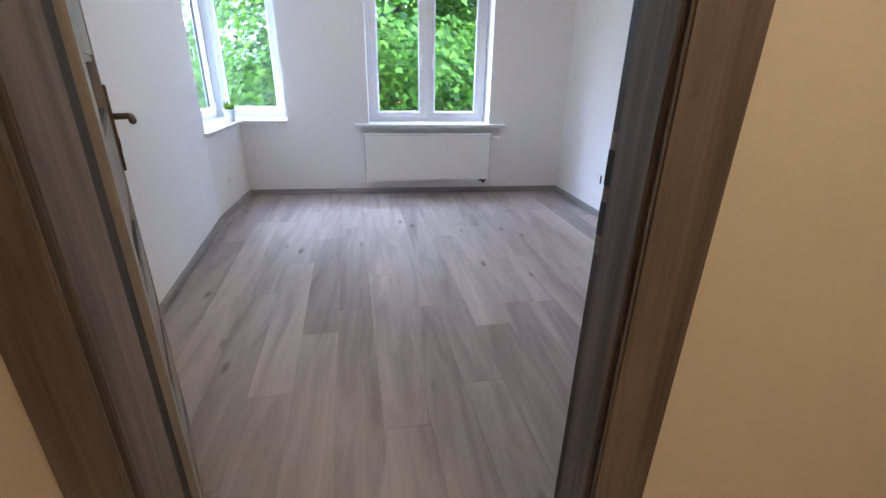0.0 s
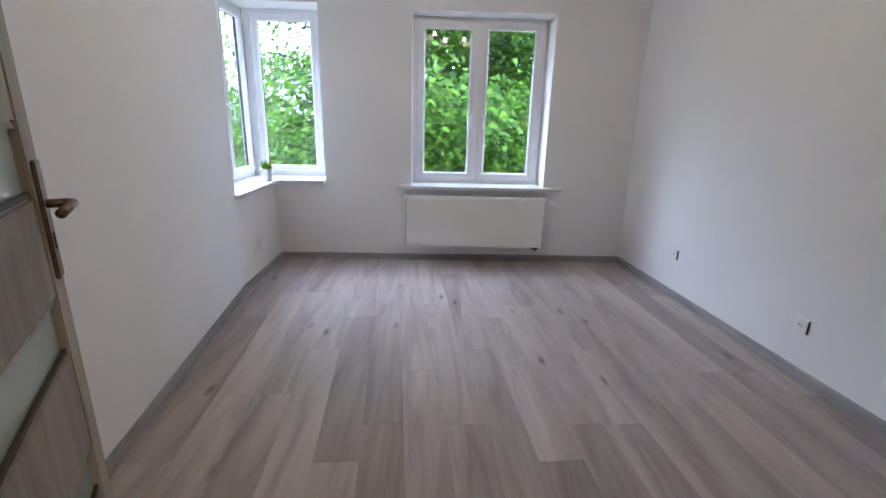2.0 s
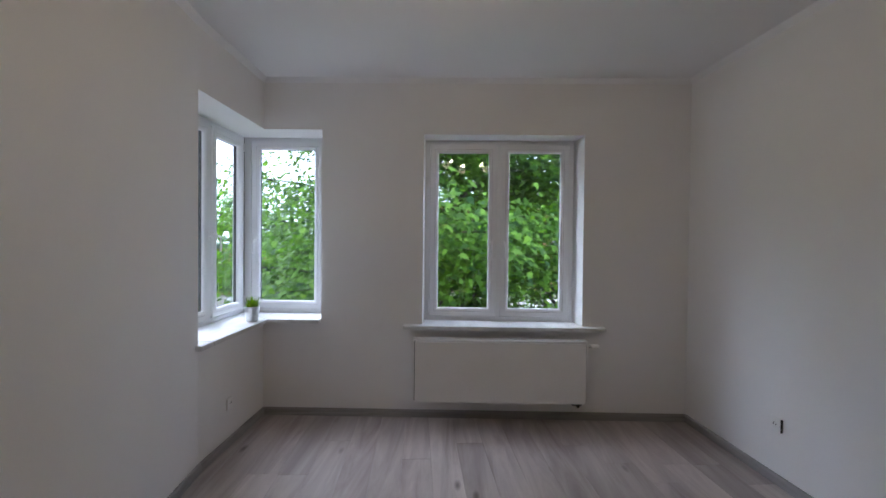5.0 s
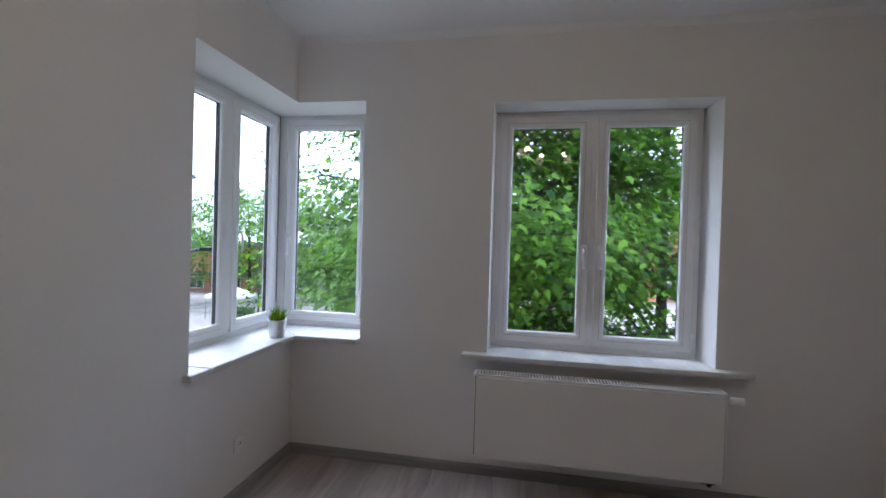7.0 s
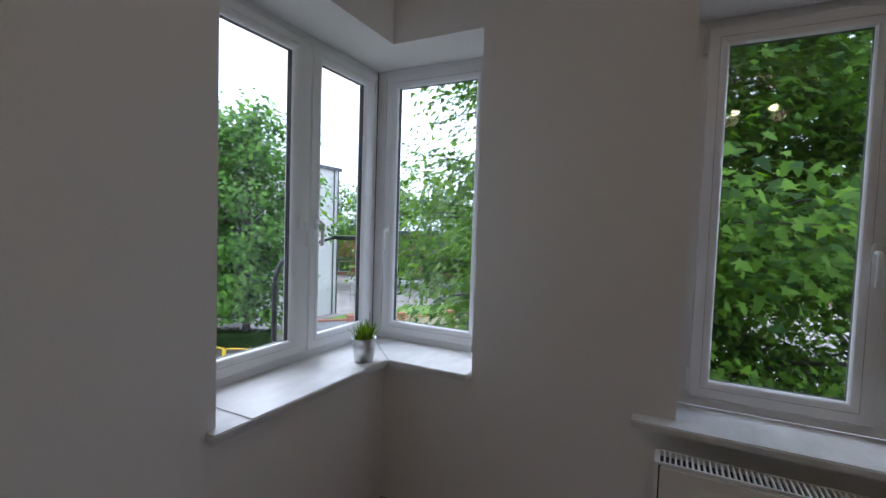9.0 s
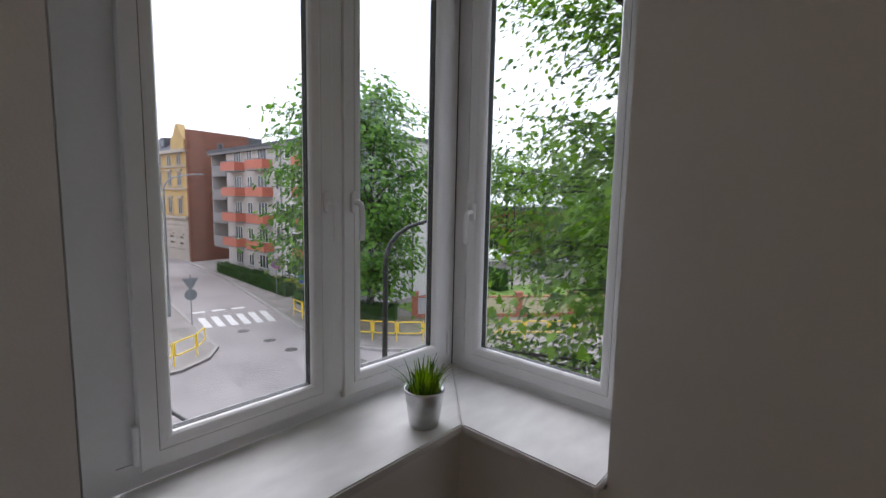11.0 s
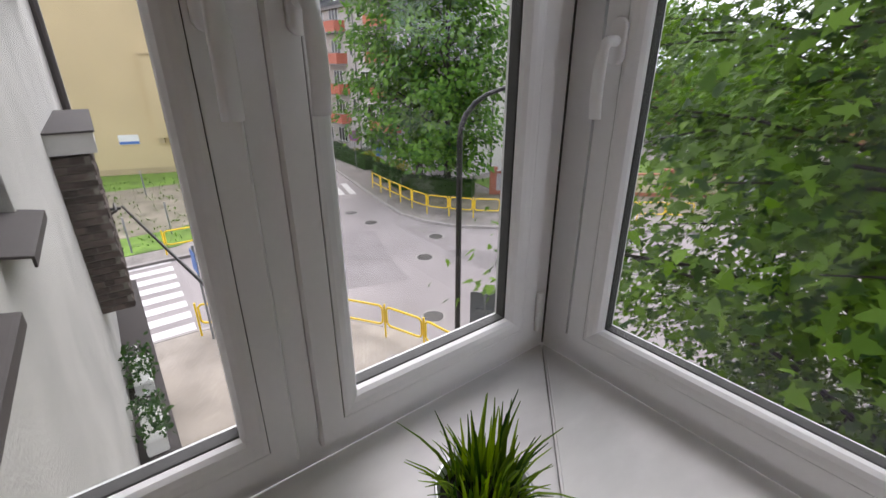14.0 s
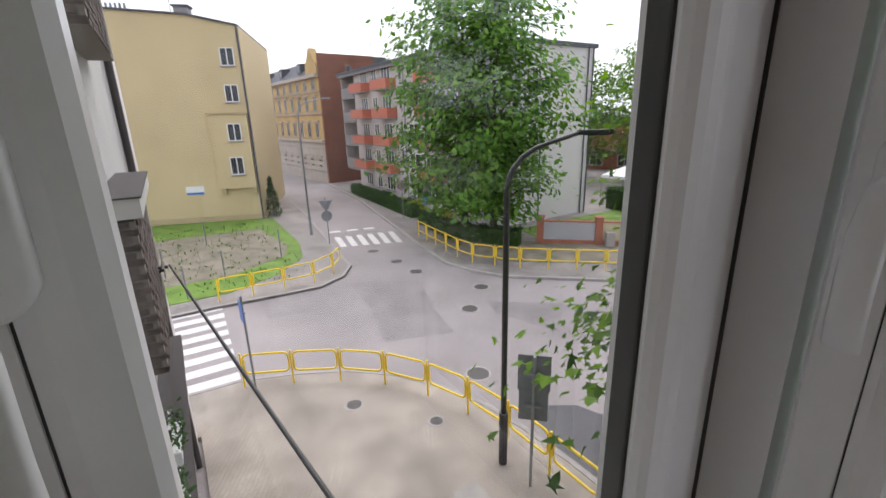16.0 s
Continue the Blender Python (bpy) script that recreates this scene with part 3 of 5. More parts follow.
# ---- radiator ----
def radiator():
    r = thing("radiator", "white flat-panel steel radiator hung under the window", "radiator", 1.222, 0, 0.185)
    W, H, F, B = 1.335, 0.475, -0.178, -0.075
    part("front_panel", boxes((0.017, F - 0.004, 0.0, W - 0.017, F + 0.010, H - 0.012), bevel=0.004), ENAMEL, r)
    part("back_panel", boxes((0.01, B - 0.008, 0.01, W - 0.01, B, H - 0.02), bevel=0.003), ENAMEL, r)
    for x in (0.0, W - 0.012):
        part("side_cover", boxes((x, F + 0.004, 0.01, x + 0.012, B, H), bevel=0.003), ENAMEL, r)
    bm = boxes((0.012, F + 0.002, H - 0.009, W - 0.012, F + 0.010, H), (0.012, B - 0.008, H - 0.012, W - 0.012, B, H))
    n = 78
    for i in range(n):
        x = 0.014 + (W - 0.028) * i / (n - 1)
        g = boxes((x - 0.0030, F + 0.012, H - 0.014, x + 0.0030, B - 0.004, H - 0.001))
        me = bpy.data.meshes.new("slat_tmp")
        g.to_mesh(me)
        g.free()
        bm.from_mesh(me)
        bpy.data.meshes.remove(me)
    tagged(part("top_grille", bm, ENAMEL, r), "white slotted top grille")
    # near-black filling paints the shade behind the side gaps and grille slots
    part("shade_core", boxes((0.0125, F + 0.011, 0.01, W - 0.0125, B - 0.009, H - 0.018)), SLOT, r, "near-black block for the shade inside the radiator")
    v = part("valve", tube([(W, -0.13, H - 0.045), (W + 0.03, -0.13, H - 0.045)], 0.010, sides=12), CHROME, r)
    part("thermostat_head", tube([(W + 0.03, -0.13, H - 0.045), (W + 0.036, -0.13, H - 0.045), (W + 0.085, -0.13, H - 0.045), (W + 0.09, -0.13, H - 0.045)], 0.018, sides=14), ENAMEL, v, "white thermostat knob", True)
    part("pipe", tube([(W - 0.05, -0.12, 0.02), (W - 0.05, -0.12, -0.03), (W - 0.05, -0.10, -0.05), (W - 0.05, 0.0, -0.05)], 0.009), BLACK, r, "black connecting pipe")
    part("pipe_valve", boxes((W - 0.11, -0.14, -0.026, W - 0.03, -0.10, 0.0), bevel=0.006), BLACK, r)
    for x in (0.2, W - 0.2):
        part("bracket", boxes((x, B, 0.05, x + 0.03, -0.0005, 0.45)), STEEL, r)


radiator()


# ---- sockets ----
def socket(label, m, shaded_side=False):
    s = tagged(new("wall_socket"), label, "socket", "wall sockets")
    s.matrix_basis = m
    part("cover_plate", boxes((-0.041, 0, -0.041, 0.041, 0.009, 0.041), bevel=0.003), ENAMEL, s)
    bm = bmesh.new()
    rr = [(0.0275, 0.0092), (0.021, 0.0105), (0.019, 0.002)]
    loops = [[bm.verts.new((r * math.cos(2 * math.pi * k / 24), y, r * math.sin(2 * math.pi * k / 24))) for k in range(24)] for r, y in rr]
    for A, B in zip(loops, loops[1:]):
        for k in range(24):
            bm.faces.new((A[k], A[(k + 1) % 24], B[(k + 1) % 24], B[k]))
    bm.faces.new(loops[-1])
    part("socket_insert", bm, ENAMEL, s, "", True)
    for dx in (-0.0095, 0.0095):
        part("pin_hole", tube([(dx, 0.0095, 0), (dx, 0.0115, 0)], 0.0035), SLOT, s)
    # dark strip painted in as the shadow along one plate edge
    if shaded_side:
        part("side_shade", boxes((-0.047, 0.0, -0.038, -0.0415, 0.0095, 0.038)), SLOT, s, "dark strip for the shadow at the plate edge")
    part("earth_pin", tube([(0, 0.008, 0.012), (0, 0.018, 0.012)], 0.0025), CHROME, s)


socket("white square wall socket below the bay window sill", pose(left_x(-0.55), -0.55, 0.29, 0, 0, -90))
socket("white square socket low on the plain side wall", pose(right_x(-0.89), -0.89, 0.352, 0, 0, 90 + 3.9), True)
socket("white square socket low on the plain side wall", pose(right_x(-2.08), -2.08, 0.30, 0, 0, 90 + 3.9), True)


# ---- plant pot ----
def potted_grass(x, y, z):
    p = thing("potted_grass", "artificial green grass in a small galvanised tin pot", "plant", x, y, z)
    big = 1.34
    part("pot", lathe([(r * big, h * big) for r, h in ((0.031, 0), (0.033, 0.002), (0.0405, 0.055), (0.0415, 0.057), (0.0415, 0.061), (0.0435, 0.078), (0.0455, 0.080), (0.0455, 0.085), (0.042, 0.085), (0.0405, 0.074))], 32), TIN, p, "ribbed galvanised tin pot", True)
    part("soil", lathe([(r * big, h * big) for r, h in ((0.02, 0.070), (0.0408, 0.074), (0.02, 0.078))], 20), SOIL, p)
    rnd = random.Random(4)
    bm = bmesh.new()
    for i in range(135):
        a, r = rnd.uniform(0, 6.283), 0.034 * math.sqrt(rnd.random())
        h, lean = rnd.uniform(0.038, 0.078), rnd.uniform(0.08, 0.65) * (0.3 + r / 0.034)
        b = Vector((r * math.cos(a), r * math.sin(a), 0.074))
        o = Vector((math.cos(a + rnd.uniform(-.7, .7)), math.sin(a + rnd.uniform(-.7, .7)), 0)).normalized()
        s = Vector((-o.y, o.x, 0)) * 0.0050
        prev = None
        for k in range(5):
            f = k / 4
            c = (b + Vector((0, 0, h * f * (1 - 0.25 * lean * f))) + o * (lean * h * f * f)) * big
            w = 1 - f * 0.9
            cur = (bm.verts.new(c - s * w), bm.verts.new(c + s * w))
            if prev:
                bm.faces.new((prev[0], prev[1], cur[1], cur[0]))
            prev = cur
    me = bpy.data.meshes.new("blades")
    bm.to_mesh(me)
    bm.free()
    me.materials.append(BLADE)
    ob = new("blades", me)
    ob.parent = p
    ob["label"] = "dense pointed green blades"


potted_grass(-0.038, -0.125, SILLZ)


# ---- ceiling lamp ----
def ceiling_lamp():
    L = thing("ceiling_lamp", "black ceiling lamp with three bare warm bulbs", "lamp", 1.72, -1.80, CE)
    part("canopy", lathe([(0.055, -0.03), (0.06, -0.025), (0.06, 0.0)], 24), BLACK, L, "", True)
    part("stem", tube([(0, 0, -0.02), (0, 0, -0.11)], 0.010), BLACK, L)
    for ex, ey in ((-0.22, 0.11), (0.20, -0.26), (-0.06, -0.30)):
        arm = part("arm", tube([(0, 0, -0.10), (ex * 0.4, ey * 0.4, -0.125), (ex * 0.72, ey * 0.72, -0.19)], 0.007), BLACK, L)
        d = Vector((ex, ey, -0.20)).normalized()
        s = Vector((ex * 0.72, ey * 0.72, -0.19))
        part("bulb_holder", tube([s, s + d * 0.055], 0.019, sides=16), BLACK, arm)
        c = s + d * 0.095
        bm = bmesh.new()
        bmesh.ops.create_uvsphere(bm, u_segments=16, v_segments=10, radius=0.030, matrix=Matrix.Translation(c))
        part("bulb", bm, BULB, arm, "lit warm bulb", True)
        li = new("bulb_light", bpy.data.lights.new("bulb_light", 'POINT'))
        li.data.energy, li.data.color, li.data.shadow_soft_size = ROOM_W, (1.0, 0.70, 0.40), 0.05
        li.matrix_basis = Matrix.Translation(Vector((1.72, -1.80, CE)) + c + d * 0.09)


ROOM_W, HALL_W = 0.07, 0.52
ceiling_lamp()
hl = thing("hall_ceiling_lamp", "round warm hall ceiling lamp", "lamp", 2.2, -5.1, CE)
part("shade", lathe([(0.05, -0.09), (0.12, -0.075), (0.14, -0.03), (0.14, 0.0)], 24), glow("warm_shade", (1.0, 0.65, 0.3), 3.0), hl, "", True)
hli = new("hall_light", bpy.data.lights.new("hall_light", 'POINT'))
hli.data.energy, hli.data.color, hli.data.shadow_soft_size = HALL_W, (1.0, 0.66, 0.32), 0.12
hli.matrix_basis = Matrix.Translation((2.2, -5.1, CE - 0.24))


# ---- doorway ----
def doorway():
    d = structure(new("door_1"), "grey oak door lining with casings in the hall doorway", "door frame")
    yr = -4.04
    for x0, x1, s in ((0.975, 1.015, -1), (1.842, 1.882, 1)):
        edge = x1 if s < 0 else x0
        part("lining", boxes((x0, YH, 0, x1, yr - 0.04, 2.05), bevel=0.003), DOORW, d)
        rx0, rx1 = (x0, x1 - 0.012) if s < 0 else (x0 + 0.012, x1)
        part("rebate", boxes((rx0, yr - 0.04, 0, rx1, yr, 2.05)), DOOREDGE, d, "dark rebate strip with a seal")
        c0, c1 = (0.905, x1 - 0.006) if s < 0 else (x0 + 0.006, 1.962)
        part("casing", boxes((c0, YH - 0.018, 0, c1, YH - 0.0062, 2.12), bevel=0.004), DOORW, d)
        b0, b1 = (0.862, x0) if s < 0 else (x1, 2.069)
        part("packing", boxes((b0, YH + 0.002, 0, b1, yr - 0.006, 2.05)), WALL, d, "white filled gap behind the lining")
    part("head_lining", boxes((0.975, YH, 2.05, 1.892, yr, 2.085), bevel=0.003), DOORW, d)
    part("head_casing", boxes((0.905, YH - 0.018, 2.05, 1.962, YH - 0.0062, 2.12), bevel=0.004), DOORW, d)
    st = part("strike_plate", boxes((1.8525, -4.077, 0.98, 1.858, -4.042, 1.21)), BRONZE, d, "steel strike plate")
    for z0, z1 in ((1.115, 1.18), (1.02, 1.085)):
        part("strike_hole", boxes((1.851, -4.075, z0, 1.8526, -4.043, z1)), SLOT, st)


doorway()


def door_leaf():
    """Leaf hinged at its left edge; x along the leaf, y through it."""
    a = math.degrees(math.atan2(0.69, -0.36))
    L = thing("door", "open grey oak door with frosted glass strips and brass handle", "door", 1.004, -4.012, 0.012, a)
    W, H, T = 0.80, 2.03, 0.04
    part("hinge_stile", boxes((0, 0, 0, 0.12, T, H), bevel=0.003), LEAFW, L)
    part("lock_stile", boxes((W - 0.075, 0, 0, W - 0.004, T, H), bevel=0.003), LEAFW, L)
    part("edge_band", boxes((W - 0.004, 0.001, 0, W, T - 0.001, H)), DOOREDGE, L, "dark edge band")
    rails = [(0.0, 0.11), (0.235, 0.465), (0.59, 0.825), (0.95, 1.165), (1.305, 1.53), (1.67, H)]
    for z0, z1 in rails:
        part("rail", boxes((0.12, 0.002, z0, W - 0.075, T - 0.002, z1), bevel=0.006), LEAFW, L)
    for (z0, z1), (y0, y1) in zip(rails, rails[1:]):
        part("glass_panel", boxes((0.12, 0.016, z1, W - 0.075, 0.024, y0)), SATIN, L, "satin frosted glass strip")
        for yy in (0.006, 0.026):
            for za in (z1, y0 - 0.010):
                part("bead", boxes((0.12, yy, za, W - 0.075, yy + 0.008, za + 0.010)), DOOREDGE if za == z1 else LEAFW, L)
    part("lock_plate", boxes((W, 0.010, 0.98, W + 0.002, 0.03, 1.24)), BRONZE, L, "brass lock forend")
    for s, y in ((-1, 0.0), (1, T)):
        hp = part("handle_plate", boxes((W - 0.058, min(y, y + s * 0.008), 0.985, W - 0.020, max(y, y + s * 0.008), 1.235), bevel=0.003), BRONZE, L, "long antique brass back plate")
        part("lever", tube([(W - 0.039, y, 1.145), (W - 0.039, y + s * 0.045, 1.145), (W - 0.045, y + s * 0.052, 1.145), (W - 0.155, y + s * 0.052, 1.142)], 0.0095, sides=10), BRONZE, hp, "antique brass lever", True)
        part("keyhole", boxes((W - 0.043, min(y + s * 0.008, y + s * 0.0095), 1.05, W - 0.035, max(y + s * 0.008, y + s * 0.0095), 1.085)), SLOT, hp)


door_leaf()

# ---- street ----
G = -6.0


def ground_poly(name, poly, z0, z1, m, label, category):
    return structure(obj(name, prism(poly, z0, z1), m), label, category)


structure(obj("ground", boxes((-400, -400, G - 0.3, 400, 400, G)), ASPHALT), "worn grey asphalt of the street junction", "road")
RAIL_NEAR = [(-12.67, 0.65), (-12.07, 1.9), (-11.4, 3.09), (-10.5, 4.10), (-9.35, 4.86), (-8.1, 5.33), (-6.8, 5.55), (-5.5, 5.62), (-4.2, 5.66), (-2.9, 5.70), (-1.6, 5.74), (-0.3, 5.78)]
RAIL_LEFT = [(-20.1, 0.74), (-20.0, 2.1), (-19.95, 3.44), (-20.0, 4.8), (-20.7, 5.95), (-21.7, 6.68)]
RAIL_FAR = [(-24.34, 12.78), (-23.1, 12.66), (-21.85, 12.56), (-20.6, 12.5), (-19.3, 12.42), (-18.0, 12.5), (-16.95, 13.15), (-15.95, 13.95), (-15.0, 14.95), (-14.1, 15.95), (-13.2, 16.95), (-12.3, 17.97), (-11.4, 19.0), (-10.5, 20.0), (-9.6, 21.0), (-8.7, 22.0)]


def kerb_line(pts, inward):
    """Kerb stones along a line, top just above the pavement."""
    bm = bmesh.new()
    for a, b in zip(pts, pts[1:]):
        d = Vector((b[0] - a[0], b[1] - a[1])).normalized()
        n = Vector((-d.y, d.x)) * inward
        prism([(a[0], a[1]), (b[0], b[1]), (b[0] + n.x * 0.14, b[1] + n.y * 0.14), (a[0] + n.x * 0.14, a[1] + n.y * 0.14)], G - 0.1, G + 0.125, bm)
    structure(obj("kerb", bm, KERB), "pale concrete kerb stones at the road edge", "kerb")


near = [(-13.1, -2.6), (-13.0, 0.6), (-12.45, 2.1), (-11.75, 3.4), (-10.75, 4.5), (-9.5, 5.3), (-8.2, 5.85), (-6.8, 6.1), (-5.5, 6.2), (12, 6.6)]
ground_poly("pavement_near", near + [(12, 0.3), (-0.4, -0.5), (-11, -0.6), (-11, -2.6)], G - 0.1, G + 0.11, PAVE, "beige paving blocks at the near street corner", "pavement")
kerb_line(near, 1)
left = [(-19.6, -12), (-19.55, 0.6), (-19.35, 3.5), (-19.3, 4.9), (-20.1, 6.3), (-21.4, 7.15), (-24.9, 7.5), (-35.2, 8.7), (-80, 12.0)]
ground_poly("pavement_left", [(-80, -12)] + left, G - 0.1, G + 0.11, SLAB, "grey paved corner beside the ochre house", "pavement")
kerb_line(left, 1)
far = [(-80, 18.2), (-40.1, 14.9), (-23.4, 12.15), (-18.9, 11.5), (-17.2, 11.85), (-15.5, 12.7), (-11.4, 17.3), (2, 32.5), (40, 75)]
ground_poly("pavement_far", [(40, 120), (-80, 120)] + far, G - 0.1, G + 0.11, SLAB, "grey slab pavement along the apartment block", "pavement")
kerb_line(far, -1)
PT = G + 0.11
ground_poly("lawn_left", [(-20.9, -8), (-20.9, 1.2), (-22.2, 3.6), (-24.4, 5.4), (-27.5, 6.0), (-36.4, 6.2), (-39.4, -2.0), (-41, -8)], PT - 0.05, PT + 0.02, GRASS, "green grass strip before the ochre house", "lawn")
ground_poly("lawn_bare", [(-23.3, -6), (-23.4, 1.6), (-25.2, 4.6), (-27.3, 5.3), (-33.0, 4.6), (-34.0, -6)], PT, PT + 0.028, SPARSE, "sparse mossy paved patch within the grass", "lawn")
ground_poly("lawn_far", [(-18.3, 13.6), (-17.2, 13.9), (-12.0, 19.8), (0, 33.5), (-3, 37), (-14.0, 23.0), (-18.4, 18.2), (-22.0, 15.5), (-24.5, 13.8)], PT - 0.05, PT + 0.02, SPARSE, "thin trampled grass in front of the fence", "lawn")
ground_poly("lawn_court", [(-21.9, 19), (-18.5, 18.4), (-14.3, 23), (-3, 37.2), (-10, 46), (-22, 30)], PT - 0.05, PT + 0.02, GRASS, "green courtyard lawn behind the fence", "lawn")


def quad_mark(name, poly, label, m=MARK, z=G + 0.004, th=0.006):
    return structure(obj(name, prism(poly, z - 0.004, z + th), m), label, "road marking")


for i in range(8):
    x = -13.35 - 0.86 * i
    quad_mark("zebra_stripe", [(x, -2.6), (x, 0.62 + 0.02 * i), (x - 0.47, 0.63 + 0.02 * i), (x - 0.47, -2.6)], "white painted zebra stripe on the asphalt")
for i in range(6):
    f = i / 5.6
    a, b = (-25.45 + 1.25 * f, 7.95 + 3.6 * f), (-27.9 + 0.9 * f, 8.35 + 3.9 * f)
    quad_mark("zebra_stripe", [a, (a[0] + 0.16, a[1] + 0.36), (b[0] + 0.16, b[1] + 0.36), b], "white painted zebra stripe on the asphalt")
for i in range(3):
    a = (-29.2 + 0.25 * i, 8.5 + 1.15 * i)
    quad_mark("give_way_dash", [a, (a[0] + 0.18, a[1] + 0.75), (a[0] - 0.25, a[1] + 0.8), (a[0] - 0.42, a[1] + 0.05)], "white dash of the give-way line")
for poly in ([(-15.7, 5.9), (-14.2, 8.0), (-17.6, 9.1), (-19.2, 6.2)], [(-13.0, 5.2), (-12.2, 7.6), (-14.2, 8.0), (-15.6, 5.8)], [(-17.3, 2.2), (-17.0, 4.6), (-19.2, 4.4), (-19.3, 2.2)], [(-8.2, 12.5), (-11.8, 12.6), (-13.8, 10.2), (-12.6, 9.8), (-9, 11.2)]):
    structure(obj("asphalt_patch", prism(poly, G - 0.02, G + 0.003), PATCH), "darker mended patch of asphalt", "road")
structure(obj("asphalt_side", prism([(-7.6, 6.9), (-6.0, 6.35), (8, 6.7), (8, 9.0), (-4.5, 8.9), (-6.9, 8.0)], G - 0.02, G + 0.004), mat("dark_asphalt", (0.105, 0.10, 0.105), 0.8, 0.15, 1, 0.2, 16)), "dark fresh asphalt by the near kerb", "road")


def manhole(x, y, r=0.33, z=G):
    m = thing("manhole_cover", "round cast-iron manhole cover in the road", "manhole", x, y, z, 0, "manhole covers")
    part("collar", lathe([(r + 0.07, 0.0), (r + 0.07, 0.007), (r, 0.007), (r, 0.0)], 24), KERB, m)
    part("lid", lathe([(r, 0.0), (r, 0.010), (r - 0.03, 0.012), (r - 0.06, 0.008)], 24), IRON, m)


for x, y in ((-9.58, 6.73), (-13.56, 9.21), (-18.79, 9.57), (-20.85, 9.49), (-15.2, 11.0), (-23.4, 9.2)):
    manhole(x, y)
manhole(-10.09, 3.0, 0.2, PT)
manhole(-8.3, 4.5, 0.16, PT)
ph = tagged(obj("service_plate", boxes((-6.2, 3.6, PT, -5.3, 4.2, PT + 0.012), bevel=0.004), KERB), "pale concrete service plate in the pavement", "manhole")


def barrier(a, b, z=PT):
    """One yellow hoop barrier between two posts."""
    d = Vector((b[0] - a[0], b[1] - a[1]))
    L = d.length
    e = thing("street_barrier", "yellow tubular pedestrian barrier at the kerb", "barrier", a[0], a[1], z, math.degrees(math.atan2(d.y, d.x)), "yellow street barriers")
    part("post", tube([(0, 0, 0), (0, 0, 1.08)], 0.030), YELLOW, e)
    pts = []
    x0, x1, z0, z1, r = 0.07, L - 0.07, 0.42, 1.02, 0.13
    for cx, cz, q in ((x1 - r, z1 - r, 0), (x0 + r, z1 - r, 1), (x0 + r, z0 + r, 2), (x1 - r, z0 + r, 3)):
        for k in range(4):
            t = math.pi / 2 * (q + k / 3)
            pts.append((cx + r * math.cos(t), 0, cz + r * math.sin(t)))
    pts.append(pts[0])
    part("hoop", tube(pts, 0.032, sides=6, cap=False), YELLOW, e)
    for z in (0.52, 0.92):
        part("clamp", tube([(0, 0, z), (0.09, 0, z)], 0.014, sides=6), YELLOW, e)


for line in (RAIL_NEAR, RAIL_LEFT, RAIL_FAR):
    for a, b in zip(line, line[1:]):
        barrier(a, b)


def street_lamp(x, y, h, reach, ang, m, label):
    L = thing("street_lamp", label, "street lamp", x, y, PT, ang)
    part("base", tube([(0, 0, 0), (0, 0, 1.3)], 0.095, sides=12), m, L)
    pts = [(0, 0, 1.3), (0, 0, h - 1.0)] + [(0.9 * (1 - math.cos(a)), 0, h - 1.0 + 0.85 * math.sin(a)) for a in [0.25, 0.5, 0.8, 1.1, 1.35]] + [(reach, 0, h + 0.02)]
    part("pole", tube(pts, 0.062, sides=10, r1=0.035), m, L, "", True)
    hd = part("lamp_head", boxes((reach - 0.12, -0.11, h - 0.03, reach + 0.55, 0.11, h + 0.05), bevel=0.03), m, L)
    part("lens", boxes((reach + 0.05, -0.08, h - 0.045, reach + 0.45, 0.08, h - 0.031)), PANE, hd)


street_lamp(-6.3, 5.01, 7.0, 1.35, 62, BLACK, "black curved-arm street lamp on the near pavement")
street_lamp(-29.07, 7.2, 8.6, 1.6, 62, POLE, "grey street lamp beside the far crossing")
street_lamp(-19.5, 30.0, 8.0, 1.2, 20, BLACK, "dark street lamp in the courtyard")


def sign_post(x, y, h, label, boards, rz=0.0, z=PT):
    """boards: (kind, centre height, size, material)."""
    s = thing("road_sign", label, "road sign", x, y, z, rz)
    part("post", tube([(0, 0, 0), (0, 0, h)], 0.032, sides=10), POLE, s)
    for kind, cz, size, m in boards:
        if kind == "rect":
            b = part("board", boxes((-size / 2, -0.045, cz - size * 0.62, size / 2, -0.033, cz + size * 0.62), bevel=0.004), m, s)
            part("bracket", boxes((-size * 0.3, -0.033, cz - 0.02, size * 0.3, 0.04, cz + 0.02)), POLE, b)
        else:
            n = {"disc": 28, "tri": 3, "tri_down": 3}[kind]
            a0 = {"disc": 0.0, "tri": math.pi / 2, "tri_down": -math.pi / 2}[kind]
            bm = bmesh.new()
            lo = [bm.verts.new((size / 2 * math.cos(a0 + 2 * math.pi * k / n), -0.045, cz + size / 2 * math.sin(a0 + 2 * math.pi * k / n))) for k in range(n)]
            hi = [bm.verts.new((v.co.x, -0.033, v.co.z)) for v in lo]
            bm.faces.new(lo)
            bm.faces.new(hi[::-1])
            for k in range(n):
                bm.faces.new((lo[k], lo[(k + 1) % n], hi[(k + 1) % n], hi[k]))
            b = part("board", bm, m, s)
            if kind == "disc":
                part("rim", tube([(size / 2 * math.cos(2 * math.pi * k / 24), -0.045, cz + size / 2 * math.sin(2 * math.pi * k / 24)) for k in range(25)], 0.02, sides=6, cap=False), CORAL if m is PLUM else SIGNGREY, b)
    return s


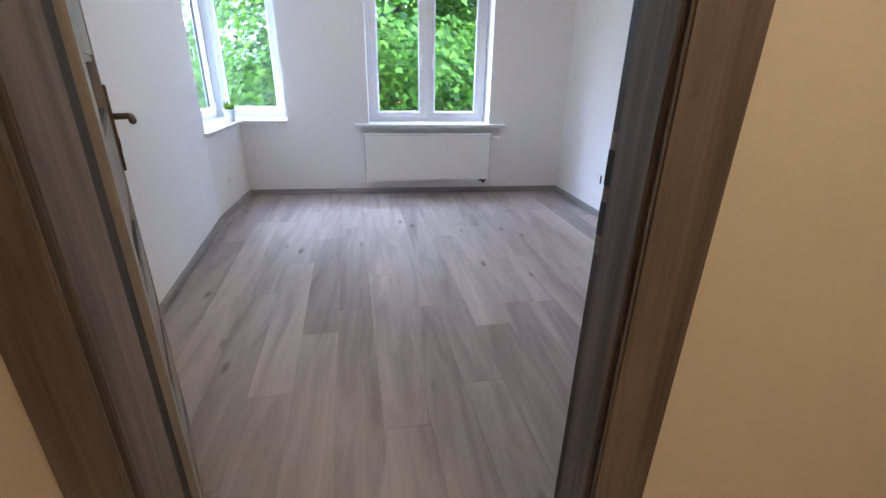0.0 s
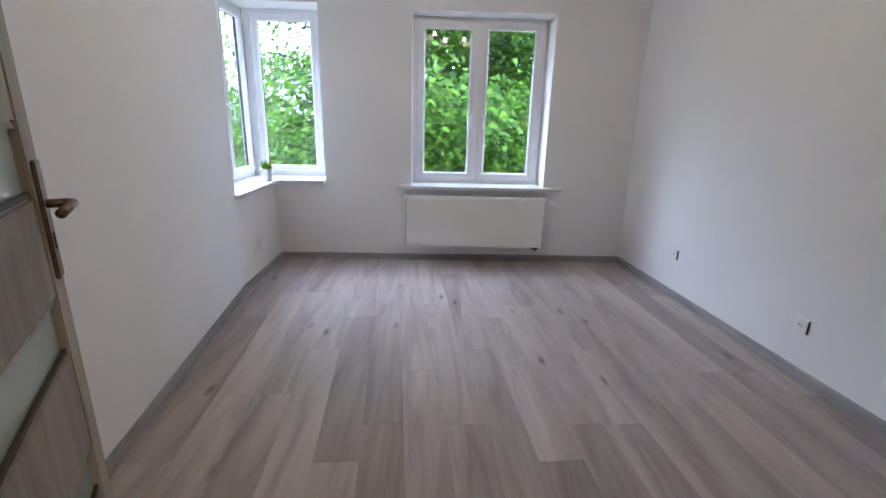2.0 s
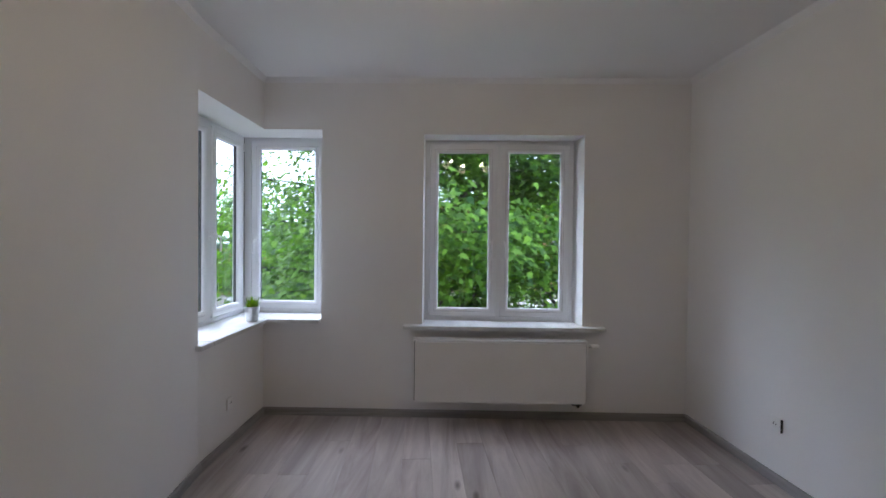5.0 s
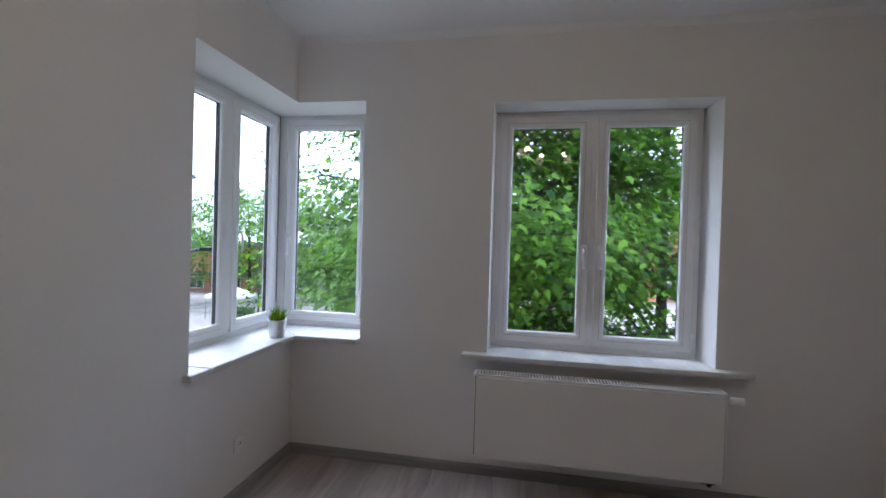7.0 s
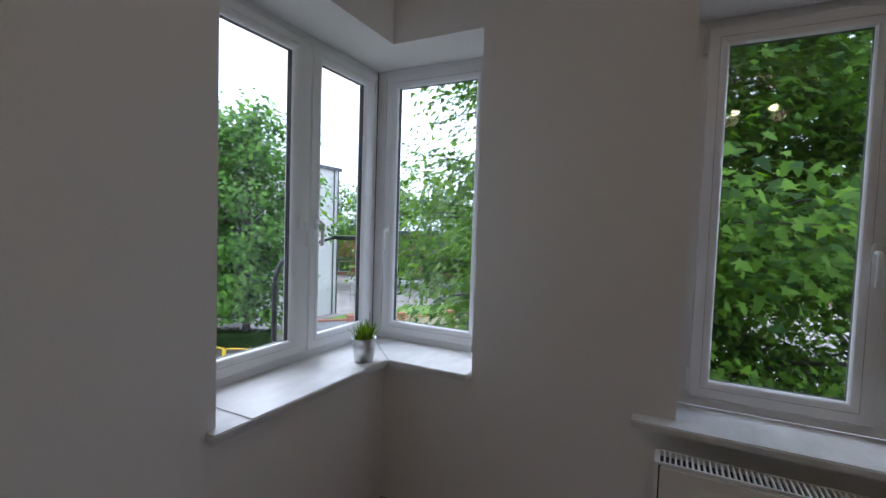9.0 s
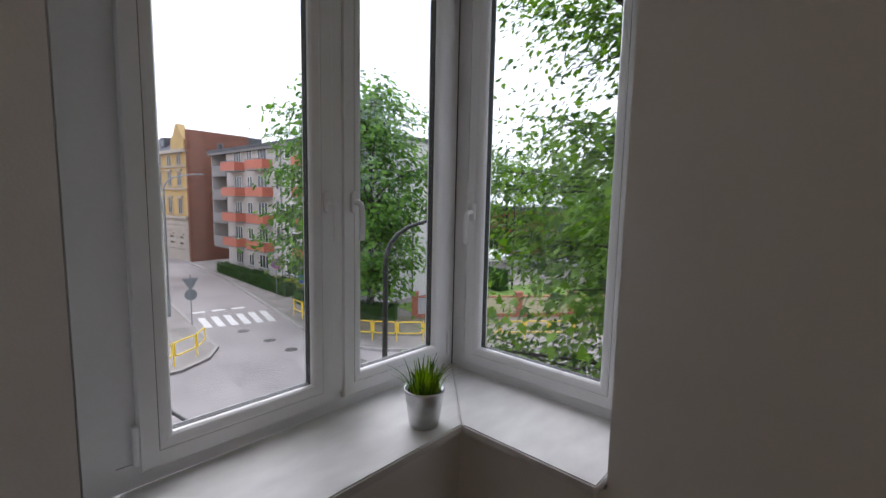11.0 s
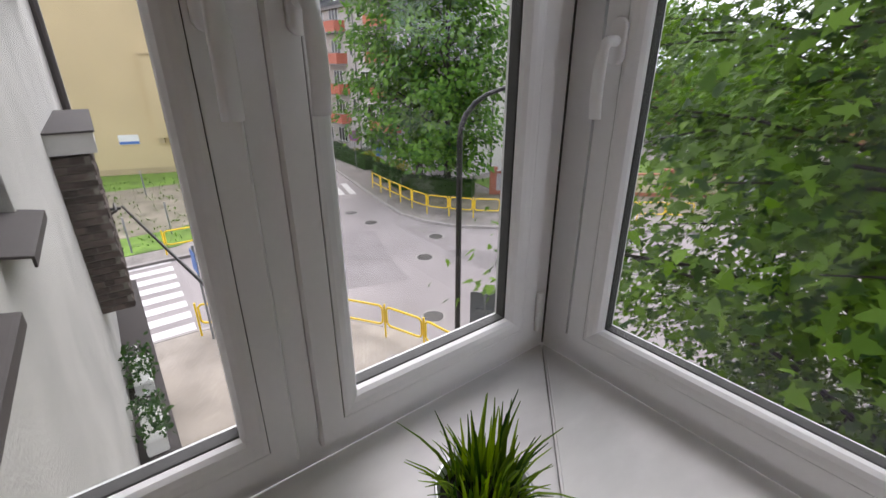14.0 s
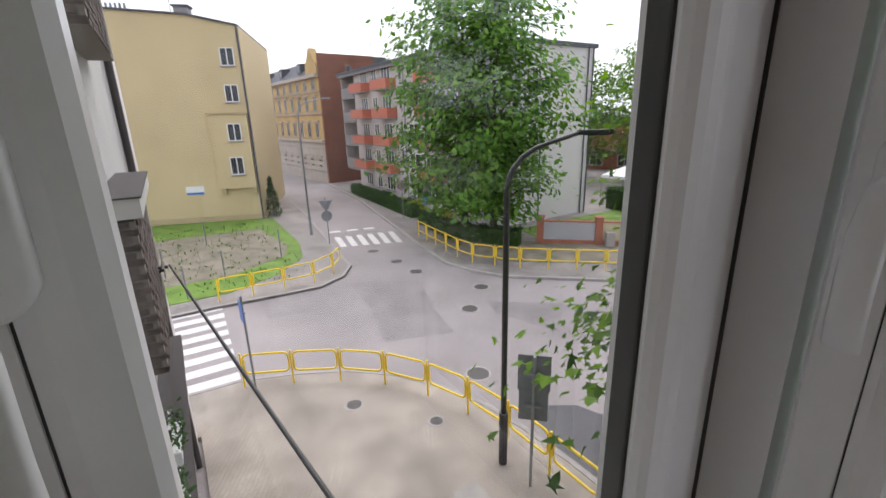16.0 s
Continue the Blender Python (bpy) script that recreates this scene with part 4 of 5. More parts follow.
sign_post(-5.49, 5.07, 3.0, "grey back of two stacked road signs on a post", [("rect", 2.62, 0.62, SIGNGREY), ("rect", 1.92, 0.56, SIGNGREY)], 226)
sign_post(-12.3, 0.89, 2.9, "road sign seen edge-on beside the crossing", [("rect", 2.45, 0.5, BLUE)], 4)
sign_post(-26.18, 7.52, 2.9, "give-way triangle sign seen from behind", [("tri_down", 2.45, 0.95, SIGNGREY), ("disc", 1.75, 0.6, SIGNGREY)], 254)
sign_post(-29.84, 14.46, 2.9, "round magenta and red no-parking sign", [("disc", 2.5, 0.72, PLUM)], 66)
sg = sign_post(-26.52, 14.68, 3.0, "dark round speed sign above a blue crossing sign", [("disc", 2.65, 0.85, SIGNGREY), ("rect", 1.85, 0.55, BLUE)], 62)
fc = bpy.data.curves.new("numeral", 'FONT')
fc.body, fc.size, fc.align_x, fc.align_y, fc.extrude = "25", 0.5, 'CENTER', 'CENTER', 0.004
tmp = bpy.data.objects.new("numeral", fc)
num = bpy.data.meshes.new_from_object(tmp)
bpy.data.objects.remove(tmp)
num.materials.append(KERB)
no = new("numeral", num)
no.parent = sg
no.matrix_basis = pose(0, -0.052, 2.65, 90, 0, 0)
for x, y in ((-22.72, 1.28), (-25.31, 4.44), (-31.02, 1.09), (-24.9, -1.2), (-21.2, -0.4)):
    bo = thing("bollard_post", "thin grey metal post in the grass", "post", x, y, PT, 0, "thin posts")
    part("stem", tube([(0, 0, 0), (0, 0, 1.5)], 0.035), POLE, bo)
    part("cap", tube([(0, 0, 1.5), (0, 0, 1.56)], 0.045), KERB, bo)


# ---- buildings ----
class Face:
    """A facade: u along it from P to Q, d out of it, z up."""
    def __init__(self, P, Q, out):
        self.p, e = Vector(P), (Vector(Q) - Vector(P)).normalized()
        self.e, self.n = e, Vector((e.y, -e.x)) * out

    def at(self, u, d, z):
        q = self.p + self.e * u + self.n * d
        return (q.x, q.y, z)

    def box(self, u0, u1, d0, d1, z0, z1, bm=None):
        bm = bm or bmesh.new()
        v = [bm.verts.new(self.at(u, d, z)) for z in (z0, z1) for u, d in ((u0, d0), (u1, d0), (u1, d1), (u0, d1))]
        for f in ((0, 1, 2, 3), (4, 5, 6, 7), (0, 1, 5, 4), (1, 2, 6, 5), (2, 3, 7, 6), (3, 0, 4, 7)):
            bm.faces.new([v[i] for i in f])
        return bm

    def window(self, house, u, z, w, h, sill=True, mull=1, frame=None):
        f = frame or WINFRAME
        p = lambda a, d, b: self.at(a, d, b)
        win = part("window", ring(u - w / 2, u + w / 2, z, z + h, [(0, 0.005), (0, 0.05), (0.07, 0.05), (0.07, 0.005)], p), f, house)
        part("pane", self.box(u - w / 2 + 0.05, u + w / 2 - 0.05, 0.004, 0.015, z + 0.05, z + h - 0.05), PANE, win)
        for k in range(mull):
            c = u - w / 2 + w * (k + 1) / (mull + 1)
            part("mullion", self.box(c - 0.035, c + 0.035, 0.016, 0.05, z + 0.06, z + h - 0.06), f, win)
        if sill:
            part("sill", self.box(u - w / 2 - 0.06, u + w / 2 + 0.06, 0.0, 0.12, z - 0.06, z), LOGGIA, win)
        return win


def ochre_house():
    h = thing("ochre_house", "ochre rendered house with four windows in its gable", "house")
    F = Face((-36.62, 5.69), (-39.4, -1.95), -1)
    bm = bmesh.new()
    prof = [(0, G), (0, 7.9), (3.3, 8.55), (9.0, 8.9), (16, 8.6), (16, G)]
    a = [bm.verts.new(F.at(u, 0, z)) for u, z in prof]
    b = [bm.verts.new(F.at(u, -12, z)) for u, z in prof]
    bm.faces.new(a)
    bm.faces.new(b[::-1])
    for i in range(len(prof)):
        bm.faces.new((a[i], a[(i + 1) % 6], b[(i + 1) % 6], b[i]))
    part("wall", bm, OCHRE, h)
    bm = bmesh.new()
    for (u0, z0), (u1, z1) in zip(prof[1:4], prof[2:5]):
        v = [bm.verts.new(F.at(u, d, z + dz)) for u, z in ((u0, z0), (u1, z1)) for d in (0.14, -12.1) for dz in (0.0, 0.12)]
        for f in ((0, 1, 3, 2), (4, 5, 7, 6), (0, 1, 5, 4), (2, 3, 7, 6), (1, 3, 7, 5), (0, 2, 6, 4)):
            bm.faces.new([v[i] for i in f])
    part("roof", bm, SLATE, h)
    part("plinth", F.box(-0.02, 16, 0.0, 0.05, G, G + 0.55), OCHRE_D, h)
    part("downpipe", tube([F.at(0.10, 0.12, 8.0), F.at(0.10, 0.12, G)], 0.07), SLATE, h)
    ba = part("bay", F.box(0.22, 2.85, 0.0, 0.35, -3.35, 2.05), OCHRE, h)
    part("bay_cap", F.box(0.12, 2.95, 0.0, 0.45, 2.05, 2.15), OCHRE_D, ba)
    for u in (0.45, 2.6):
        part("corbel", F.box(u - 0.18, u + 0.18, 0.0, 0.30, -3.75, -3.35), OCHRE_D, ba)
    for u, z0, z1 in ((1.0, 5.32, 6.54), (1.05, 2.86, 4.07)):
        F.window(h, u, z0, 0.95, z1 - z0)
    F2 = Face(F.at(0, 0.35, 0)[:2], (Vector(F.at(1, 0.35, 0)[:2])), -1)
    for u, z0, z1 in ((1.2, 0.13, 1.38), (1.36, -2.33, -1.02)):
        F2.window(h, u, z0, 0.95, z1 - z0)
    part("name_board", F.box(4.05, 5.3, 0.0, 0.05, -3.75, -3.1), WINFRAME, h, "white and blue board with unreadable lettering")
    part("board_band", F.box(4.07, 5.28, 0.05, 0.055, -3.73, -3.55), BLUE, h)
    c = part("chimney", F.box(3.2, 4.1, -1.4, -0.5, 8.4, 9.2), LOGGIA, h)
    part("chimney_cap", F.box(3.1, 4.2, -1.5, -0.4, 9.2, 9.3), SLATE, c)
    for k in range(7):
        part("flue_pipe", tube([F.at(7.1 + 0.28 * k, -0.6, 8.7), F.at(7.1 + 0.28 * k, -0.6, 9.35)], 0.08), POLE, h)
    part("antenna", tube([F.at(4.4, -0.9, 8.5), F.at(4.4, -0.9, 9.9)], 0.025, sides=6), SLATE, h)


ochre_house()


def tenement():
    h = thing("old_tenement", "ornate ochre plaster tenement with slate mansard and brick flank", "house")
    F = Face((-53.1, 16.11), (-83.0, 13.3), -1)
    L = 30.0
    part("base_wall", F.box(0, L, -9, 0, G, -1.1), STONE, h)
    part("wall", F.box(0, L, -9, 0, -1.1, 6.3), TENEMENT, h)
    part("brick_flank", F.box(-0.4, 0, -7.0, 0.02, G, 8.6), BRICKW, h, "bare red brick flank wall")
    for k in range(6):
        part("rustication", F.box(0, L, 0, 0.08, -5.2 + 0.66 * k, -4.75 + 0.66 * k), STONE, h)
    for z, t, d in ((-1.15, 0.28, 0.30), (2.1, 0.18, 0.2), (4.6, 0.14, 0.16), (6.15, 0.35, 0.5)):
        part("cornice", F.box(0, L, 0, d, z, z + t), STONE, h)
    bm = bmesh.new()
    v = [bm.verts.new(F.at(u, d, z)) for u in (0, L) for d, z in ((0.1, 6.5), (-2.2, 8.6), (-9, 8.6), (-9, 6.5))]
    for f in ((0, 1, 5, 4), (1, 2, 6, 5), (2, 3, 7, 6), (0, 1, 2, 3), (4, 5, 6, 7)):
        bm.faces.new([v[i] for i in f])
    part("roof", bm, SLATE, h)
    g = bmesh.new()
    pr = [(0.1, 6.5), (0.1, 7.6), (0.9, 8.3), (1.5, 9.3), (2.0, 9.3), (2.6, 8.3), (3.4, 7.6), (3.4, 6.5)]
    a = [g.verts.new(F.at(u, 0.15, z)) for u, z in pr]
    b = [g.verts.new(F.at(u, -0.6, z)) for u, z in pr]
    g.faces.new(a)
    g.faces.new(b[::-1])
    for i in range(len(pr)):
        g.faces.new((a[i], a[(i + 1) % 8], b[(i + 1) % 8], b[i]))
    part("dormer_gable", g, TENEMENT, h, "scrolled ochre gable")
    for k in range(3):
        F.window(h, 1.0 + 0.75 * k, 6.75, 0.5, 1.0, False, 0, STONE)
    for row, (z, hh) in enumerate(((-4.6, 1.5), (-0.6, 1.7), (2.5, 1.6), (4.85, 1.1))):
        for k in range(11):
            u = 1.8 + 2.6 * k
            w = F.window(h, u, z, 1.0, hh, True, 1, STONE)
            part("hood", F.box(u - 0.75, u + 0.75, 0.0, 0.22, z + hh + 0.08, z + hh + 0.26), STONE, w)
    for k in range(3):
        u = 7 + 7 * k
        dm = part("dormer", F.box(u - 0.6, u + 0.6, -1.6, -0.4, 7.0, 8.2), SLATE, h)
        part("dormer_pane", F.box(u - 0.35, u + 0.35, -0.4, -0.38, 7.2, 7.95), PANE, dm)
    B = Face((-52.7, 16.2), (-51.9, 25.2), 1)
    for z in (6.2, 3.2, 0.2, -2.6):
        B.window(h, 3.3, z, 0.6, 1.2, True, 0, LOGGIA)


tenement()


def apartment_block():
    h = thing("apartment_block", "grey rendered apartment block with coral balconies", "apartment building")
    F = Face((-46.7, 17.0), (-23.0, 17.5), 1)
    L = 23.7
    part("wall", F.box(2.0, L, -9.3, 0, G, 5.75), BLOCK, h)
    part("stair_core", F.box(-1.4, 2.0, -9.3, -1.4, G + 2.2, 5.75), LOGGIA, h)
    part("gable_wall", F.box(L, L + 0.06, -9.3, 0.02, G, 6.05), GABLE, h, "pale blank rendered gable")
    part("roof", F.box(-1.6, L + 0.2, -9.5, 0.45, 5.75, 6.02), SLATE, h)
    part("parapet", F.box(-1.5, L + 0.15, 0.0, 0.4, 5.55, 5.76), LOGGIA, h)
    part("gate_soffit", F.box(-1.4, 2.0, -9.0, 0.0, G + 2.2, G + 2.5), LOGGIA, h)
    for k in range(4):
        z = -3.55 + 2.36 * k
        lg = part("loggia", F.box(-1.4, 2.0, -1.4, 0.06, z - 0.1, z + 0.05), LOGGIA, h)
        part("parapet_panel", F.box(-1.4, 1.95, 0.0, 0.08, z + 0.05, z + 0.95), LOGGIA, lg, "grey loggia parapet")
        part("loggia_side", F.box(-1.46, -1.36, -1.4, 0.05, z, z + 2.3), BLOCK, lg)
    for k in range(5):
        z = -4.95 + 2.36 * k
        for u, w in ((4.5, 1.5), (9.3, 1.7), (16.6, 1.7), (20.9, 1.5)):
            F.window(h, u, z, w, 1.25, True, 2)
        for u in (6.9, 14.0):
            F.window(h, u, z + (0.1 if k else 0), 1.0 if u < 10 else 1.7, 1.1, True, 1)
        F.window(h, 11.9, z, 0.4, 1.4, False, 0, LOGGIA)
    for k in range(4):
        z = -3.25 + 2.36 * k
        for u, w in ((4.4, 3.0), (9.5, 3.2), (17.2, 3.0)):
            b = part("balcony", F.box(u - w / 2, u + w / 2, 0, 0.95, z - 0.08, z + 0.03), LOGGIA, h)
            part("panel", F.box(u - w / 2, u + w / 2, 0.90, 0.96, z + 0.03, z + 0.80), CORAL, b, "coral red balcony panel")
            for q in (u - w / 2, u + w / 2 - 0.05):
                part("side_panel", F.box(q, q + 0.05, 0, 0.90, z + 0.03, z + 0.80), CORAL, b)
            part("rail", F.box(u - w / 2, u + w / 2, 0.88, 0.98, z + 0.84, z + 0.89), LOGGIA, b)
    part("drain_pipe", tube([F.at(12.6, 0.1, 5.6), F.at(12.6, 0.1, G)], 0.06), LOGGIA, h)
    Gf = Face(F.at(L + 0.06, 0, 0)[:2], F.at(L + 0.06, -9.3, 0)[:2], 1)
    for u in (4.2, 8.6, 9.1):
        part("drain_pipe", tube([Gf.at(u, 0.1, 5.9 if u > 5 else 0.2), Gf.at(u, 0.1, G)], 0.05), SLATE, h)
    part("roof_house", F.box(13.0, 18.0, -6.5, -3.0, 6.0, 7.6), BLOCK, h)
    st = part("chimney_stack", lathe([(0.62, 6.0), (0.55, 11.6), (0.62, 11.65), (0.62, 11.9)], 12, None, *F.at(12.6, -4.6, 0)[:2]), KERB, h, "pale round boiler stack")
    for z in (7.5, 9.0, 10.5):
        part("stack_band", lathe([(0.64, z), (0.64, z + 0.08)], 12, None, *F.at(12.6, -4.6, 0)[:2]), SLATE, st)
    for u, t in ((9.6, 10.2), (14.0, 8.6), (15.2, 8.9), (16.4, 8.4), (11.3, 8.7)):
        an = part("antenna", tube([F.at(u, -2.5, 5.9), F.at(u, -2.5, t)], 0.03, sides=5), SLATE, h)
        for k in range(3):
            part("antenna_bar", tube([F.at(u - 0.55, -2.5, t - 0.2 - 0.6 * k), F.at(u + 0.55, -2.5, t - 0.2 - 0.6 * k)], 0.02, sides=5), SLATE, an)


apartment_block()


def fence():
    f = thing("plastered_fence", "low plastered street fence with red brick posts", "fence")
    pts = [(-18.7, 17.9), (-16.45, 20.3), (-14.3, 22.9), (-12.0, 25.6), (-9.7, 28.3), (-7.4, 31.0), (-5.0, 33.8)]
    for i, (a, b) in enumerate(zip(pts, pts[1:])):
        F = Face(a, b, 1)
        L = (Vector(b) - Vector(a)).length
        part("panel", F.box(0.2, L - 0.2, -0.1, 0.1, PT + 0.25, PT + 1.3), FENCEP if i in (0, 4) else FENCEY, f)
        part("brick_base", F.box(0.2, L - 0.2, -0.13, 0.13, PT, PT + 0.25), REDBRICK, f)
        part("coping", F.box(0.2, L - 0.2, -0.15, 0.15, PT + 1.3, PT + 1.37), REDBRICK, f)
        po = part("brick_post", F.box(-0.2, 0.2, -0.2, 0.2, PT, PT + 1.55), REDBRICK, f)
        part("post_cap", F.box(-0.25, 0.25, -0.25, 0.25, PT + 1.55, PT + 1.63), REDBRICK, po)
    u = thing("utility_cabinet", "small grey utility cabinet before the fence", "cabinet", -15.7, 20.4, PT, 50)
    part("body", boxes((-0.25, -0.15, 0, 0.25, 0.15, 0.85), bevel=0.01), KERB, u)
    part("door", boxes((-0.22, -0.165, 0.05, 0.22, -0.15, 0.8), bevel=0.004), KERB, u)


fence()


def brick_hall():
    h = thing("red_brick_building", "low red brick building with dark roof behind trees", "building")
    F = Face((-48.0, 46.0), (-8.0, 62.0), 1)
    part("wall", F.box(0, 44, -12, 0, G, 0.2), REDBRICK, h)
    part("roof", F.box(-0.4, 44.4, -12.3, 0.5, 0.2, 0.8), SLATE, h)
    part("canopy", F.box(1, 40, 0, 1.6, -3.6, -3.3), SLATE, h)
    for k in range(9):
        F.window(h, 3 + 4.5 * k, -5.4, 2.6, 1.5, True, 2)
    h2 = thing("orange_block", "orange brick apartment block beyond the maple", "building")
    F = Face((-12.0, 58.0), (30.0, 66.0), 1)
    part("wall", F.box(0, 40, -12, 0, G, 6.5), REDBRICK, h2)
    part("roof", F.box(-0.3, 40.3, -12.3, 0.4, 6.5, 7.0), SLATE, h2)
    for r in range(4):
        for k in range(10):
            F.window(h2, 2.2 + 4 * k, -4.6 + 2.8 * r, 1.7, 1.5, True, 1)


brick_hall()


def car(x, y, rz, m, label):
    c = thing("parked_car", label, "car", x, y, G, rz)
    prof = [(-2.05, 0.35), (-2.1, 0.75), (-1.9, 0.95), (-1.2, 1.02), (-0.55, 1.42), (0.75, 1.45), (1.55, 1.02), (2.0, 0.9), (2.1, 0.6), (2.05, 0.35)]
    bm = bmesh.new()
    rows = [[bm.verts.new((px, s * (0.82 if pz < 1.1 else 0.66), pz)) for px, pz in prof] for s in (-1, 1)]
    bm.faces.new(rows[0])
    bm.faces.new(rows[1][::-1])
    n = len(prof)
    for k in range(n):
        bm.faces.new((rows[0][k], rows[0][(k + 1) % n], rows[1][(k + 1) % n], rows[1][k]))
    bmesh.ops.bevel(bm, geom=bm.edges[:], offset=0.05, segments=2, affect='EDGES')
    part("body", bm, m, c, "", True)
    for s in (-1, 1):
        part("side_glass", prism([(-1.0, s * 0.775), (1.35, s * 0.775), (1.35, s * 0.79), (-1.0, s * 0.79)], 1.05, 1.34), PANE, c)
        for wx in (-1.3, 1.3):
            w = part("wheel", tube([(wx, s * 0.66, 0.32), (wx, s * 0.86, 0.32)], 0.32, sides=18), BLACK, c)
            part("rim", tube([(wx, s * 0.86, 0.32), (wx, s * 0.87, 0.32)], 0.20, sides=12), POLE, w)


for x, y, rz, m, l in ((-27.0, 43.5, 25, CARW, "white parked car by the brick building"), (-21.5, 46, 25, CARW, "white parked car by the brick building"), (-16.0, 48.2, 25, CARD, "dark parked car by the brick building"), (-3.5, 27.5, 50, CARW, "white car parked behind the maple"), (1.5, 24.0, 50, CARD, "dark car parked behind the maple")):
    car(x, y, rz, m, l)
te = thing("garden_tent", "white pointed garden tent in the courtyard", "tent", -24.5, 33.5, PT)
tb = bmesh.new()
ap = tb.verts.new((0, 0, 2.9))
cs = [tb.verts.new((sx * 1.5, sy * 1.5, 2.1)) for sx, sy in ((-1, -1), (1, -1), (1, 1), (-1, 1))]
lo4 = [tb.verts.new((v.co.x, v.co.y, 1.85)) for v in cs]
for k in range(4):
    tb.faces.new((ap, cs[k], cs[(k + 1) % 4]))
    tb.faces.new((cs[k], lo4[k], lo4[(k + 1) % 4], cs[(k + 1) % 4]))
part("canopy", tb, CANVAS, te)
for sx, sy in ((-1, -1), (1, -1), (1, 1), (-1, 1)):
    part("leg", tube([(sx * 1.45, sy * 1.45, 0), (sx * 1.45, sy * 1.45, 2.0)], 0.03), POLE, te)


# ---- own building outside: the wing beside the bay ----
FY = -0.80


def wing():
    F = Face((-OUT, FY), (-11.5, FY), 1)
    bm = bmesh.new()
    z0, z1 = 0.70, 2.45
    for u0, u1 in ((0, 0.34), (0.93, 1.53), (2.19, 11.0)):
        F.box(u0, u1, -0.5, 0, G, 9, bm)
    for u0, u1 in ((0.34, 0.93), (1.53, 2.19)):
        F.box(u0, u1, -0.5, 0, G, z0, bm)
        F.box(u0, u1, -0.5, 0, z1, 9, bm)
    structure(obj("wing_wall", bm, FACADE), "rough pale cement facade of the same house", "wall")
    for u0, u1, nm in ((0.34, 0.93, "window_4"), (1.53, 2.19, "window_5")):
        wi = structure(new(nm), "neighbouring white window deep in the cement facade", "window")
        part("frame", ring(u0, u1, z0, z1, [(0, -0.20), (0, -0.13), (0.06, -0.13), (0.06, -0.20)], F.at), PVC, wi)
        part("pane", F.box(u0 + 0.05, u1 - 0.05, -0.18, -0.165, z0 + 0.05, z1 - 0.05), PANE, wi)
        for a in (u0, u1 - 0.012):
            part("reveal", F.box(a, a + 0.012, -0.13, -0.002, z0, z1), REVEAL, wi, "grey reveal lining darker than the facade")
        sb = bmesh.new()
        pr = [(-0.13, z0 + 0.045), (0.085, z0 + 0.0), (0.10, z0 - 0.005), (0.10, z0 - 0.05), (0.09, z0 - 0.05), (0.09, z0 - 0.012), (-0.13, z0 + 0.03)]
        a = [sb.verts.new(F.at(u0 - 0.03, d, z)) for d, z in pr]
        b = [sb.verts.new(F.at(u1 + 0.05, d, z)) for d, z in pr]
        sb.faces.new(a)
        sb.faces.new(b[::-1])
        for i in range(7):
            sb.faces.new((a[i], a[(i + 1) % 7], b[(i + 1) % 7], b[i]))
        part("sill", sb, TINSILL, wi, "dark folded tin sill")
    bu, bd = 4.76, 0.29
    for z, top in ((-1.08, 0.57), (2.28, 4.0)):
        b = structure(new("brick_balcony"), "sooty brick balcony parapet on the cement facade", "balcony")
        part("core", F.box(bu, 7.4, 0.0, bd, z, top), MORTAR, b)
        part("slab", F.box(bu - 0.05, 7.5, 0.0, 0.37, top + (0.03 if top < 1 else -0.03), top + 0.22), FACADE, b, "pale cement coping")
        part("tin_edge", F.box(bu - 0.07, 7.5, 0.0, 0.39, top + 0.222, top + 0.24), TINSILL, b)
        n = int((top - z) / 0.075)
        proto = bpy.data.meshes.new("brick")
        pb = boxes((-0.0575, -0.012, -0.0315, 0.0575, 0.012, 0.0315), bevel=0.004)
        pb.to_mesh(proto)
        pb.free()
        proto.materials.append(SOOT)
        rnd = random.Random(3)
        for r in range(n):
            for c in range(2 if r % 2 else 3):
                yy = FY + (0.065 if r % 2 else 0.03) + 0.122 * c
                if yy > FY + 0.30:
                    continue
                o = new("brick", proto)
                o.parent = b
                o.matrix_basis = pose(-OUT - bu + rnd.uniform(-0.003, 0.006), min(yy, FY + 0.235), z + 0.0375 + 0.075 * r, 0, 0, 90)
        for r in range(n):
            for c in range(8):
                o = new("brick", proto)
                o.parent = b
                o.scale = (2.0, 1, 1)
                o.location = (-OUT - bu - 0.14 - 0.25 * c - (0.12 if r % 2 else 0), FY + 0.292 + rnd.uniform(-0.004, 0.004), z + 0.0375 + 0.075 * r)
    structure(obj("ledge", F.box(3.4, 8.0, 0.0, 0.34, -2.15, -2.05), TINSILL), "grey sheet-metal ledge along the facade", "ledge")
    structure(obj("ledge_upstand", F.box(3.4, 3.44, 0.0, 0.34, -2.6, -2.15), FACADE), "cement end of the ledge", "ledge")
    structure(obj("drain_pipe", tube([F.at(9.6, 0.09, 9), F.at(9.6, 0.09, G)], 0.06), TINSILL), "dark drain pipe on the facade", "pipe")
    structure(obj("facade_pilaster", F.box(9.9, 11.0, 0.0, 0.12, G, 9), GABLE), "pale facade strip at the house corner", "wall")
    for u in (3.75, 4.75):
        x, y, _ = F.at(u, 0.16, 0)
        p = thing("flower_box", "white flower box with leafy white-flowering plants", "flower box", x, y, -2.05)
        part("trough", boxes((-0.30, -0.09, 0, 0.30, 0.09, 0.18), bevel=0.01), ENAMEL, p)
        foliage(p, "foliage", HEDGE, 260, lambda r: Vector((r.uniform(-.32, .32), r.uniform(-.13, .15), 0.16 + abs(r.gauss(0, .13)))), 0.06, 5 + int(u))
